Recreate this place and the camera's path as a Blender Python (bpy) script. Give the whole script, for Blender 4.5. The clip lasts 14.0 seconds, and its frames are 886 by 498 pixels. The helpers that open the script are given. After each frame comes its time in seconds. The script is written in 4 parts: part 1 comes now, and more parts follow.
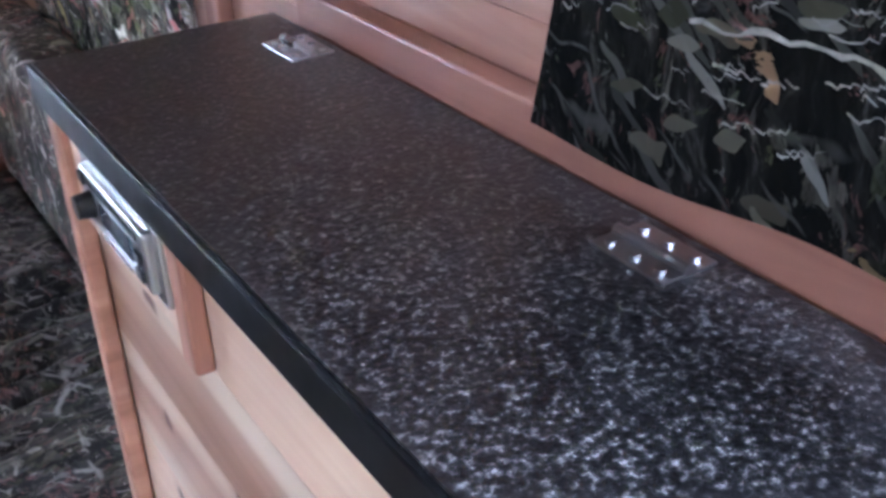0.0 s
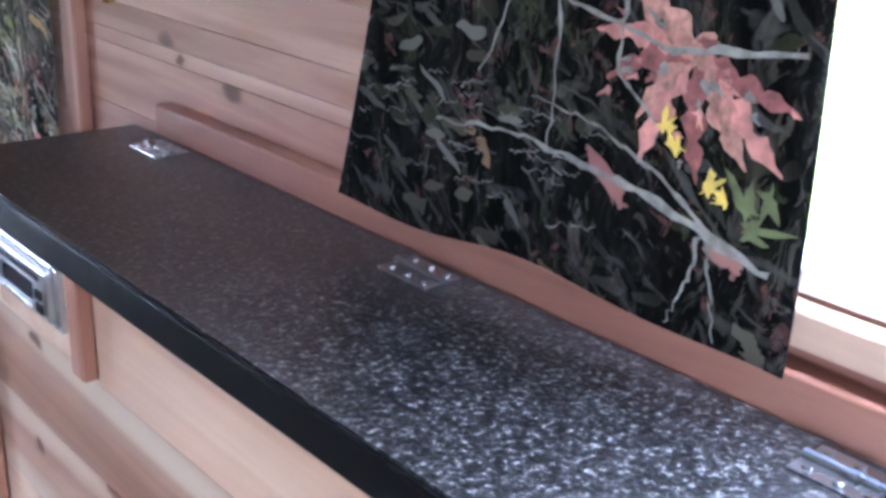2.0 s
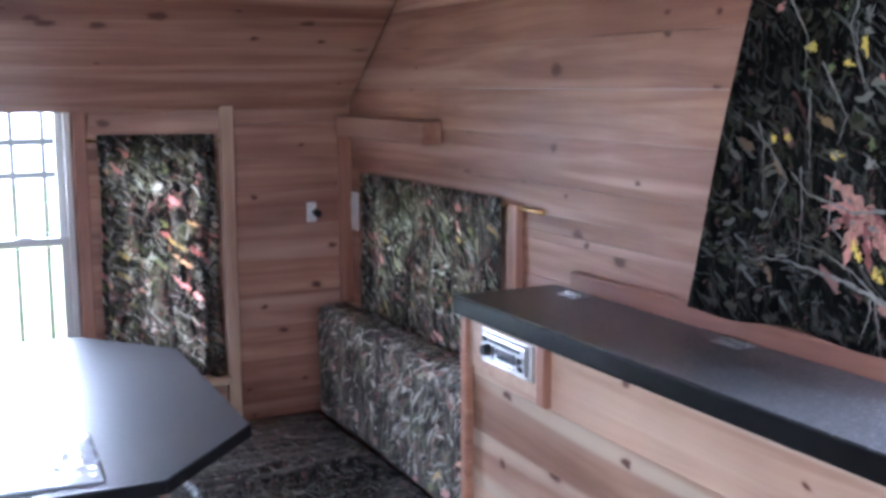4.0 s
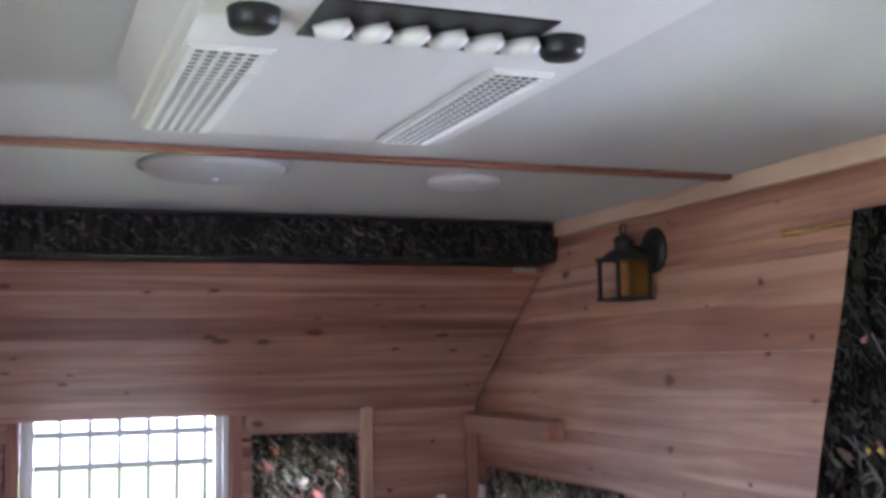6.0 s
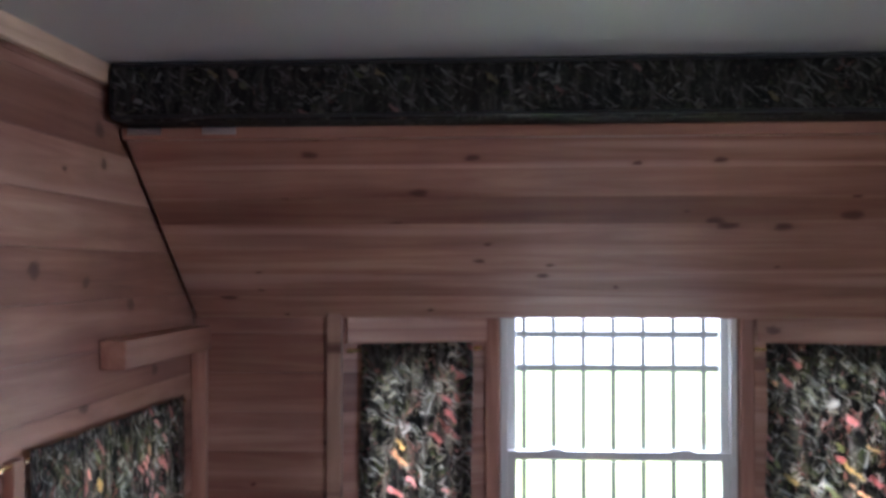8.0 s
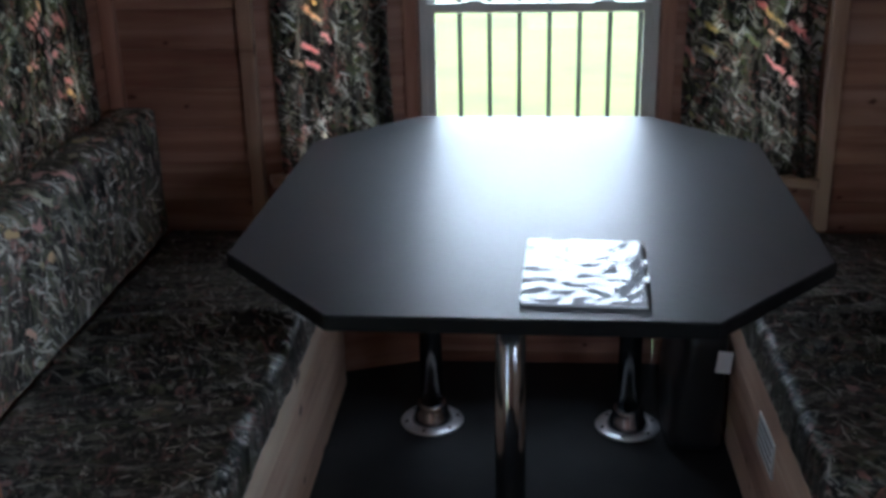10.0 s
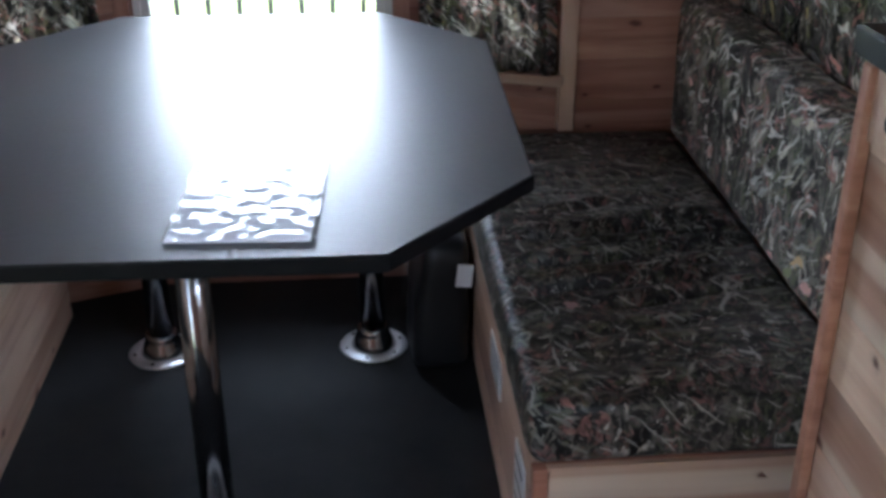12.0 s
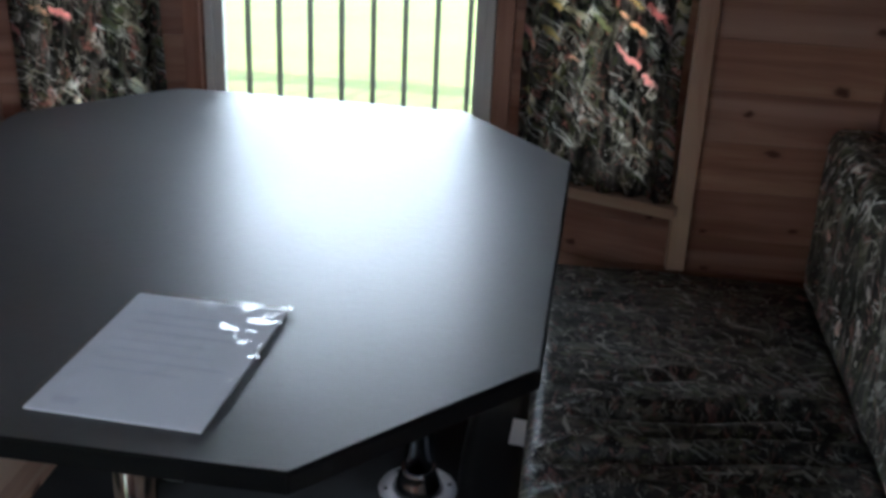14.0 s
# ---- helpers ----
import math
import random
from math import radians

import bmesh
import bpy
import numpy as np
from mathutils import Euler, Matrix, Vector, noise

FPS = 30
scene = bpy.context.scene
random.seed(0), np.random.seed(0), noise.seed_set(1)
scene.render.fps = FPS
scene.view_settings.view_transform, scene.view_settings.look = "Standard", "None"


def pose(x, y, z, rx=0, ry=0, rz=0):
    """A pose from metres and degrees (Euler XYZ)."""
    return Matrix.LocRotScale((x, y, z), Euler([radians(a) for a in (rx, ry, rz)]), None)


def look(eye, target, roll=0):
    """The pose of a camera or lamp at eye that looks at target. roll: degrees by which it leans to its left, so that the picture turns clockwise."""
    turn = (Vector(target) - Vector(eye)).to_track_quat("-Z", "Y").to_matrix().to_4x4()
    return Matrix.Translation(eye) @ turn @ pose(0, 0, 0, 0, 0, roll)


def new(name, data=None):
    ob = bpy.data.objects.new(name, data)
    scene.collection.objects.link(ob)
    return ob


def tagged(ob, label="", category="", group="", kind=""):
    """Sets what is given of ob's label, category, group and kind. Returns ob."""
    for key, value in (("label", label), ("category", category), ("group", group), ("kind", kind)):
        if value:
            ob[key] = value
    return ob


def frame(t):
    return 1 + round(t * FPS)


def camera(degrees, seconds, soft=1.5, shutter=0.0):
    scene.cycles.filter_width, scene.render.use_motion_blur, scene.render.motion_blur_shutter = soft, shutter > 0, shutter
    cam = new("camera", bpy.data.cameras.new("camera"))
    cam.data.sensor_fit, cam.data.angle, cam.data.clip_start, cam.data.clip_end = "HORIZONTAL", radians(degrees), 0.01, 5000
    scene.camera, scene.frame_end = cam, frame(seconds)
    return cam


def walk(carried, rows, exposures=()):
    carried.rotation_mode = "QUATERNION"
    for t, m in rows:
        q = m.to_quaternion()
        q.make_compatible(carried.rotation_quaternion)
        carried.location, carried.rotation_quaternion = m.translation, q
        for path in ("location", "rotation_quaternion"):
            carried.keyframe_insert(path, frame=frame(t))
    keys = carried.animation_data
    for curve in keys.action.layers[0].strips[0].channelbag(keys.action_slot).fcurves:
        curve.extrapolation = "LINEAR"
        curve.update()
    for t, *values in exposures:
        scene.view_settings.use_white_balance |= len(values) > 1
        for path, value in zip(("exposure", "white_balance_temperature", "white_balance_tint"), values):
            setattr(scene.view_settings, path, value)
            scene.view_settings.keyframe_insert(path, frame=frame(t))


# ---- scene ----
cam = camera(44.0, 14.0, soft=3.5)
ROWS = [
    (0, look((0.658, -2.334, 1.361), (1.571, -0.840, 0.393), -2.36)),
    (0.5, look((0.632, -2.321, 1.351), (1.593, -0.841, 0.410), -1.05)),
    (1, look((0.626, -2.343, 1.365), (1.585, -0.876, 0.400), -2.12)),
    (1.5, look((0.587, -2.441, 1.397), (1.734, -1.049, 0.532), 0.37)),
    (2, look((0.468, -2.587, 1.412), (1.730, -1.214, 0.691), 2.47)),
    (2.5, look((0.328, -2.683, 1.425), (1.469, -1.159, 0.813), 1.74)),
    (3, look((0.180, -2.840, 1.396), (1.182, -1.183, 0.895), 0.63)),
    (3.5, look((0.022, -3.051, 1.429), (0.932, -1.331, 0.967), -0.22)),
    (4, look((-0.126, -3.258, 1.463), (0.749, -1.484, 1.166), -0.26)),
    (4.2, look((-0.180, -3.322, 1.472), (0.692, -1.535, 1.265), -0.31)),
    (6.3, look((-0.332, -3.524, 1.552), (0.335, -1.650, 1.762), -0.94)),
    (6.5, look((-0.300, -3.489, 1.545), (0.315, -1.595, 1.733), -0.72)),
    (7, look((-0.225, -3.357, 1.521), (0.165, -1.401, 1.672), -0.38)),
    (7.5, look((-0.210, -3.077, 1.526), (-0.127, -1.082, 1.637), -0.34)),
    (8, look((-0.258, -2.915, 1.512), (-0.399, -0.920, 1.552), -0.03)),
    (8.5, look((-0.137, -2.867, 1.513), (-0.462, -0.904, 1.314), -0.31)),
    (9, look((-0.139, -2.843, 1.473), (-0.452, -0.919, 1.023), -1.00)),
    (9.2, look((-0.121, -2.853, 1.463), (-0.418, -0.946, 0.936), -1.22)),
    (11.3, look((0.107, -2.852, 1.404), (0.234, -1.022, 0.608), 0.23)),
    (11.5, look((0.135, -2.804, 1.397), (0.278, -0.982, 0.583), 0.36)),
    (12, look((0.221, -2.637, 1.401), (0.364, -0.851, 0.514), -0.14)),
    (12.5, look((0.283, -2.489, 1.386), (0.410, -0.724, 0.455), -0.16)),
    (13, look((0.394, -2.363, 1.380), (0.426, -0.586, 0.463), -0.44)),
    (13.5, look((0.474, -2.267, 1.389), (0.412, -0.465, 0.524), 1.08)),
    (14, look((0.482, -2.229, 1.386), (0.274, -0.407, 0.588), 2.62)),
]
EXPOSURES = [(0.0, 3.3, 5000, 16), (1.5, 3.25, 5000, 16), (2.5, 3.1, 5000, 17), (3.0, 3.1, 5000, 17), (3.5, 3.05, 5000, 17), (4.2, 2.7, 5050, 17), (6.3, 2.45, 5350, 24), (7.0, 2.38, 5350, 22), (8.0, 2.15, 5300, 16), (8.5, 1.5, 5250, 12), (9.0, 0.9, 5250, 5), (9.2, 0.75, 5250, 5), (11.3, 1.75, 5350, 8), (12.0, 2.02, 5350, 9), (13.0, 2.3, 5400, 10), (13.5, 1.82, 5450, 8), (14.0, 1.25, 5500, 5)]
walk(cam, ROWS, EXPOSURES)

# ---- world, sun and large lights ----
world = bpy.data.worlds.new("sky")
scene.world = world
world.use_nodes = True
wn = world.node_tree.nodes
sky = wn.new("ShaderNodeTexSky")
sky.sky_type = "NISHITA"
sky.sun_disc = False
sky.sun_elevation, sky.sun_rotation = radians(52), radians(200)
wn["Background"].inputs[1].default_value = 0.15
world.node_tree.links.new(sky.outputs[0], wn["Background"].inputs[0])
sun = new("sun", bpy.data.lights.new("sun", "SUN"))
sun.data.energy, sun.data.angle, sun.data.color = 5.0, radians(3), (1.0, 0.95, 0.88)
sun.matrix_world = look((-2.0, -5.0, 8.0), (0, 0, 0))


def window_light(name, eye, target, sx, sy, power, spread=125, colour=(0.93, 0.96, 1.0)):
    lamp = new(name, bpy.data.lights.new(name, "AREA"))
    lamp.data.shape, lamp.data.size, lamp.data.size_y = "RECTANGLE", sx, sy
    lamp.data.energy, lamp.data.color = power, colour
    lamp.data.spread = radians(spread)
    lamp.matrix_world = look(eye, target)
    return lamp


window_light("daylight_doorway", (-1.20, -3.55, 1.05), (1.0, -2.6, 0.9), 0.74, 1.7, 2.5, 140)
window_light("daylight_side_window", (1.19, -2.60, 1.44), (0.5, -2.5, 0.7), 0.60, 0.56, 5.6, 170)
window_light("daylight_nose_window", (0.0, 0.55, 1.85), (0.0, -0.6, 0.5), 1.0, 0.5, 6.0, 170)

# ---- plan, metres ----
W = 1.104          # half width between the side walls
CEIL = 1.932       # ceiling
REAR = -4.3        # rear wall
TABLE = 0.78


# ---- materials ----
def material(name):
    m = bpy.data.materials.new(name)
    m.use_nodes = True
    n = m.node_tree.nodes
    return m, n, m.node_tree.links, n["Principled BSDF"]


def ramp(n, stops, mode="LINEAR"):
    r = n.new("ShaderNodeValToRGB")
    r.color_ramp.interpolation = mode
    el = r.color_ramp.elements
    while len(el) < len(stops):
        el.new(0.5)
    for e, (p, c) in zip(el, stops):
        e.position, e.color = p, (*c, 1)
    return r


def mix(n, l, fac, a, b, blend="MIX"):
    x = n.new("ShaderNodeMix")
    x.data_type, x.blend_type = "RGBA", blend
    for sock, val in ((x.inputs[0], fac), (x.inputs[6], a), (x.inputs[7], b)):
        if hasattr(val, "is_linked"):
            l.new(val, sock)
        elif isinstance(val, tuple):
            sock.default_value = (*val, 1)
        else:
            sock.default_value = val
    return x.outputs[2]


def coords(n, l, scale=(1, 1, 1), spread=0.0):
    """Object coordinates, scaled, shifted by a random amount for each object."""
    tc = n.new("ShaderNodeTexCoord")
    mp = n.new("ShaderNodeMapping")
    mp.inputs["Scale"].default_value = scale
    l.new(tc.outputs["Object"], mp.inputs["Vector"])
    if spread:
        oi = n.new("ShaderNodeObjectInfo")
        c = n.new("ShaderNodeCombineXYZ")
        for k, f in enumerate((spread, spread * 0.37, spread * 0.71)):
            mm = n.new("ShaderNodeMath")
            mm.operation = "MULTIPLY"
            mm.inputs[1].default_value = f
            l.new(oi.outputs["Random"], mm.inputs[0])
            l.new(mm.outputs[0], c.inputs[k])
        l.new(c.outputs[0], mp.inputs["Location"])
    return mp.outputs[0]


def noise_tex(n, l, vec, scale, detail=4.0, rough=0.55, distort=0.0):
    t = n.new("ShaderNodeTexNoise")
    for k, val in (("Scale", scale), ("Detail", detail), ("Roughness", rough), ("Distortion", distort)):
        t.inputs[k].default_value = val
    l.new(vec, t.inputs["Vector"])
    return t


def voronoi(n, l, vec, scale, feature="F1", rand=1.0):
    t = n.new("ShaderNodeTexVoronoi")
    t.feature = feature
    t.inputs["Scale"].default_value = scale
    t.inputs["Randomness"].default_value = rand
    l.new(vec, t.inputs["Vector"])
    return t


def bump(n, l, b, height, strength=0.3, dist=0.002):
    x = n.new("ShaderNodeBump")
    x.inputs["Strength"].default_value, x.inputs["Distance"].default_value = strength, dist
    l.new(height, x.inputs["Height"])
    l.new(x.outputs[0], b.inputs["Normal"])


def maths(n, l, op, a, b=0.0):
    x = n.new("ShaderNodeMath")
    x.operation = op
    for sock, val in ((x.inputs[0], a), (x.inputs[1], b)):
        if hasattr(val, "is_linked"):
            l.new(val, sock)
        else:
            sock.default_value = val
    return x.outputs[0]


def wood(name, pale, mid, dark, rough=0.42, knots=True):
    """Knotty cedar; grain runs along local X."""
    m, n, l, b = material(name)
    vec = coords(n, l, (1, 1, 1), 37.0)
    long = n.new("ShaderNodeMapping")
    long.inputs["Scale"].default_value = (0.9, 14, 14)
    l.new(vec, long.inputs["Vector"])
    # grain bends round the knots
    kmap = n.new("ShaderNodeMapping")
    kmap.inputs["Scale"].default_value = (5.6, 0.0, 9.0)
    l.new(vec, kmap.inputs["Vector"])
    ks, kc = n.new("ShaderNodeSeparateXYZ"), n.new("ShaderNodeCombineXYZ")
    l.new(kmap.outputs[0], ks.inputs[0])
    l.new(ks.outputs[0], kc.inputs[0])
    l.new(ks.outputs[2], kc.inputs[1])
    kn = noise_tex(n, l, kc.outputs[0], 4.5, 2, 0.6)
    kw = n.new("ShaderNodeVectorMath")
    kw.operation = "MULTIPLY_ADD"
    kw.inputs[1].default_value = (0.16, 0.16, 0.0)
    l.new(kn.outputs["Color"], kw.inputs[0])
    l.new(kc.outputs[0], kw.inputs[2])
    vor = voronoi(n, l, kw.outputs[0], 1.0, "F1", 1.0)
    vor.voronoi_dimensions = "2D"
    grain = noise_tex(n, l, long.outputs[0], 1.6, 5, 0.6, 0.6)
    broad = noise_tex(n, l, vec, 2.3, 3, 0.5)
    r = ramp(n, [(0.30, dark), (0.48, mid), (0.68, pale)])
    l.new(grain.outputs["Fac"], r.inputs[0])
    oi = n.new("ShaderNodeObjectInfo")
    tone = ramp(n, [(0.0, (0.68, 0.60, 0.56)), (0.4, (0.92, 0.85, 0.82)), (0.75, (1.0, 1.0, 1.0)), (1.0, (1.12, 1.10, 1.02))])
    l.new(oi.outputs["Random"], tone.inputs[0])
    c = mix(n, l, 1.0, r.outputs[0], tone.outputs[0], "MULTIPLY")
    br = ramp(n, [(0.35, (0.80, 0.74, 0.72)), (0.65, (1.06, 1.04, 1.0))])
    l.new(broad.outputs["Fac"], br.inputs[0])
    c = mix(n, l, 1.0, c, br.outputs[0], "MULTIPLY")
    sap = n.new("ShaderNodeMapping")
    sap.inputs["Scale"].default_value = (0.55, 0.0, 13.0)
    l.new(vec, sap.inputs["Vector"])
    sr = ramp(n, [(0.56, (0, 0, 0)), (0.63, (0.40, 0.40, 0.40)), (0.75, (0.55, 0.55, 0.55))])
    l.new(noise_tex(n, l, sap.outputs[0], 1.0, 2, 0.4).outputs["Fac"], sr.inputs[0])
    c = mix(n, l, sr.outputs[0], c, tuple(min(0.85, x * 1.22 + 0.04) for x in pale))
    if knots:
        sep = n.new("ShaderNodeSeparateColor")
        l.new(vor.outputs["Color"], sep.inputs[0])
        pick = maths(n, l, "GREATER_THAN", sep.outputs[0], 0.6)
        size = maths(n, l, "MULTIPLY_ADD", maths(n, l, "POWER", sep.outputs[1], 2.0), 0.085)
        size.node.inputs[2].default_value = 0.03
        ratio = maths(n, l, "DIVIDE", vor.outputs["Distance"], size)
        kr = ramp(n, [(0.0, (1, 1, 1)), (0.55, (0.9, 0.9, 0.9)), (1.0, (0.25, 0.25, 0.25)), (1.0, (0, 0, 0))])
        half = maths(n, l, "MULTIPLY", ratio, 0.7)
        l.new(half, kr.inputs[0])
        fac = maths(n, l, "MULTIPLY", kr.outputs[0], pick)
        c = mix(n, l, fac, c, (0.060, 0.021, 0.015))
        halo = ramp(n, [(0.25, (0.35, 0.35, 0.35)), (0.8, (0, 0, 0))])
        wide = maths(n, l, "MULTIPLY", ratio, 0.3)
        l.new(wide, halo.inputs[0])
        hf = maths(n, l, "MULTIPLY", halo.outputs[0], pick)
        c = mix(n, l, hf, c, (0.20, 0.075, 0.045))
    l.new(c, b.inputs["Base Color"])
    b.inputs["Roughness"].default_value = rough
    b.inputs["Specular IOR Level"].default_value = 0.4
    bump(n, l, b, grain.outputs["Fac"], 0.15, 0.001)
    return m


def camo(name, scale=1.0, lift=1.0, rough=0.8, through_light=0.0, sheen=0.0, leaves=0.72, litter=0.0, wrinkle=0.0, deep=1.0, pale=1.0, transmit=1.0):
    """Woodland print: dark bark ground, litter in greys and tans, pale twigs, red and yellow leaves."""
    m, n, l, b = material(name)
    k = lift
    vec = coords(n, l, (scale, scale, scale), 11.0)
    warp = noise_tex(n, l, vec, 9.0, 3, 0.6)
    wv = n.new("ShaderNodeVectorMath")
    wv.operation = "MULTIPLY_ADD"
    wv.inputs[1].default_value = (0.05, 0.05, 0.05)
    l.new(warp.outputs["Color"], wv.inputs[0])
    l.new(vec, wv.inputs[2])

    sx, cx = n.new("ShaderNodeSeparateXYZ"), n.new("ShaderNodeCombineXYZ")
    l.new(wv.outputs[0], sx.inputs[0])
    for k2, base in ((0, 0.8), (1, 1.0)):
        mm = maths(n, l, "MULTIPLY_ADD", sx.outputs[2], base)
        l.new(sx.outputs[k2], mm.node.inputs[2])
        l.new(mm, cx.inputs[k2])
    flat = cx.outputs[0]

    def cells(size, angle, feature="F1"):
        """Flat cells over the cloth, stretched and turned."""
        a = n.new("ShaderNodeMapping")
        a.vector_type = "TEXTURE"
        a.inputs["Scale"].default_value = (1 / size[0], 1 / size[1], 1)
        a.inputs["Rotation"].default_value = (0, 0, angle)
        l.new(flat, a.inputs["Vector"])
        v = voronoi(n, l, a.outputs[0], 1.0, feature)
        v.voronoi_dimensions = "2D"
        return v

    def turned(size, turn):
        a = n.new("ShaderNodeMapping")
        a.inputs["Scale"].default_value = size
        a.inputs["Rotation"].default_value = turn
        l.new(wv.outputs[0], a.inputs["Vector"])
        return a.outputs[0]

    bark = noise_tex(n, l, turned((30, 30, 7), (0.1, 0.15, 0)), 1.0, 6, 0.72, 0.8)
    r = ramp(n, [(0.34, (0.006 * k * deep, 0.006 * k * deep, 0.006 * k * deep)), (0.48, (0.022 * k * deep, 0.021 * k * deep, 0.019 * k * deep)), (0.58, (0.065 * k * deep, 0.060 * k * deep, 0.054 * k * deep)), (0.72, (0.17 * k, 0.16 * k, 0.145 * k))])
    l.new(bark.outputs["Fac"], r.inputs[0])
    c = r.outputs[0]
    zone_a = noise_tex(n, l, vec, 6.5, 2, 0.5).outputs["Fac"]
    # overlapping ragged patches of bark, moss and dead leaf, each mottled within
    for size, turn, edge, lo, hi in (
        ((26, 26, 9), (0.25, 0.2, 0.3), 0.545, (0.035, 0.032, 0.026), (0.17, 0.155, 0.13)),
        ((20, 34, 13), (0.5, -0.4, 0.2), 0.580, (0.026, 0.029, 0.015), (0.110, 0.115, 0.065)),
        ((30, 18, 22), (-0.5, 0.3, 0.9), 0.578, (0.060, 0.028, 0.024), (0.27, 0.14, 0.12)),
        ((34, 40, 15), (0.7, 0.5, -0.4), 0.600, (0.11 * pale, 0.10 * pale, 0.085 * pale), (0.40 * pale, 0.375 * pale, 0.335 * pale)),
    ):
        area = noise_tex(n, l, turned(size, turn), 1.0, 5, 0.68, 1.6)
        cut = ramp(n, [(edge + litter * 0.4, (0, 0, 0)), (edge + 0.022 + litter * 0.4, (0.92, 0.92, 0.92))])
        l.new(area.outputs["Fac"], cut.inputs[0])
        mottle = ramp(n, [(0.36, tuple(q * k for q in lo)), (0.64, tuple(q * k for q in hi))])
        l.new(noise_tex(n, l, turned(tuple(q * 3.1 for q in size), turn), 1.0, 4, 0.7, 0.8).outputs["Fac"], mottle.inputs[0])
        c = mix(n, l, cut.outputs[0], c, mottle.outputs[0])
    # shards of litter, two directions
    for size, turn, keep, tones in (
        ((85, 26), 0.5, 0.66, [(0.0, (0.03, 0.03, 0.026)), (0.45, (0.10, 0.098, 0.085)), (0.75, (0.21, 0.205, 0.185)), (1.0, (0.34, 0.33, 0.31))]),
        ((24, 95), 0.25, 0.70, [(0.0, (0.045, 0.05, 0.025)), (0.5, (0.13, 0.12, 0.085)), (0.8, (0.23, 0.21, 0.165)), (1.0, (0.37, 0.355, 0.325))]),
    ):
        v = cells(size, turn)
        sp = n.new("ShaderNodeSeparateColor")
        l.new(v.outputs["Color"], sp.inputs[0])
        on = maths(n, l, "GREATER_THAN", sp.outputs[0], keep + litter)
        near = maths(n, l, "LESS_THAN", v.outputs["Distance"], 0.42)
        zr = ramp(n, [(0.42, (0.05, 0.05, 0.05)), (0.58, (0.9, 0.9, 0.9))])
        l.new(zone_a, zr.inputs[0])
        f = maths(n, l, "MULTIPLY", maths(n, l, "MULTIPLY", on, near), zr.outputs[0])
        tr = ramp(n, [(p, tuple(q * k for q in col)) for p, col in tones])
        l.new(sp.outputs[1], tr.inputs[0])
        c = mix(n, l, f, c, tr.outputs[0])
    # a few broken twigs
    for size, turn, thin in (((13, 5.0), 0.35, 0.020), ((24, 11), 0.9, 0.028)):
        edge = cells(size, turn, "DISTANCE_TO_EDGE")
        tr = ramp(n, [(0.0, (1, 1, 1)), (thin, (0.7, 0.7, 0.7)), (thin * 1.6, (0, 0, 0))])
        l.new(edge.outputs["Distance"], tr.inputs[0])
        brk = ramp(n, [(0.54, (0, 0, 0)), (0.62, (0.85, 0.85, 0.85))])
        l.new(noise_tex(n, l, vec, size[0] * 1.1, 2, 0.5).outputs["Fac"], brk.inputs[0])
        c = mix(n, l, maths(n, l, "MULTIPLY", tr.outputs[0], brk.outputs[0]), c, (0.31 * k * pale, 0.295 * k * pale, 0.27 * k * pale))
    # ragged leaves in clusters
    leaf = cells((30, 23), 0.2)
    sep = n.new("ShaderNodeSeparateColor")
    l.new(leaf.outputs["Color"], sep.inputs[0])
    rag = noise_tex(n, l, turned((46, 46, 90), (0.6, 0.5, 0.1)), 1.0, 3, 0.7)
    d = maths(n, l, "MULTIPLY_ADD", rag.outputs["Fac"], 1.1)
    l.new(leaf.outputs["Distance"], d.node.inputs[2])
    inside = maths(n, l, "LESS_THAN", d, 0.86)
    some = maths(n, l, "GREATER_THAN", sep.outputs[0], leaves)
    zone = ramp(n, [(0.50, (0, 0, 0)), (0.53, (1, 1, 1))])
    l.new(noise_tex(n, l, vec, 4.4, 1, 0.5).outputs["Fac"], zone.inputs[0])
    lf = maths(n, l, "MULTIPLY", maths(n, l, "MULTIPLY", inside, some), zone.outputs[0])
    lc = ramp(n, [(0.0, (0.24 * k, 0.11 * k, 0.10 * k)), (0.40, (0.38 * k, 0.23 * k, 0.21 * k)), (0.58, (0.34 * k, 0.25 * k, 0.13 * k)), (0.74, (0.13 * k, 0.14 * k, 0.07 * k)), (1.0, (0.38 * k, 0.34 * k, 0.28 * k))])
    l.new(sep.outputs[1], lc.inputs[0])
    c = mix(n, l, lf, c, lc.outputs[0])
    l.new(c, b.inputs["Base Color"])
    b.inputs["Roughness"].default_value = rough
    b.inputs["Specular IOR Level"].default_value = 0.15
    if sheen:
        b.inputs["Sheen Weight"].default_value = sheen
    weave = noise_tex(n, l, vec, 420.0, 1, 0.5)
    if wrinkle:
        b.inputs["Specular IOR Level"].default_value = 0.4
        folds = noise_tex(n, l, coords(n, l, (2.2, 15, 4), 3.0), 1.0, 3, 0.5, 0.5)
        bump(n, l, b, folds.outputs["Fac"], 1.0, wrinkle * 2.0)
    else:
        bump(n, l, b, weave.outputs["Fac"], 0.2, 0.0008)
    if through_light:
        out = n["Material Output"]
        tl = n.new("ShaderNodeBsdfTranslucent")
        l.new(mix(n, l, 1.0, c, (transmit, transmit, transmit), "MULTIPLY"), tl.inputs[0])
        ms = n.new("ShaderNodeMixShader")
        ms.inputs[0].default_value = through_light
        l.new(b.outputs[0], ms.inputs[1])
        l.new(tl.outputs[0], ms.inputs[2])
        l.new(ms.outputs[0], out.inputs[0])
    return m


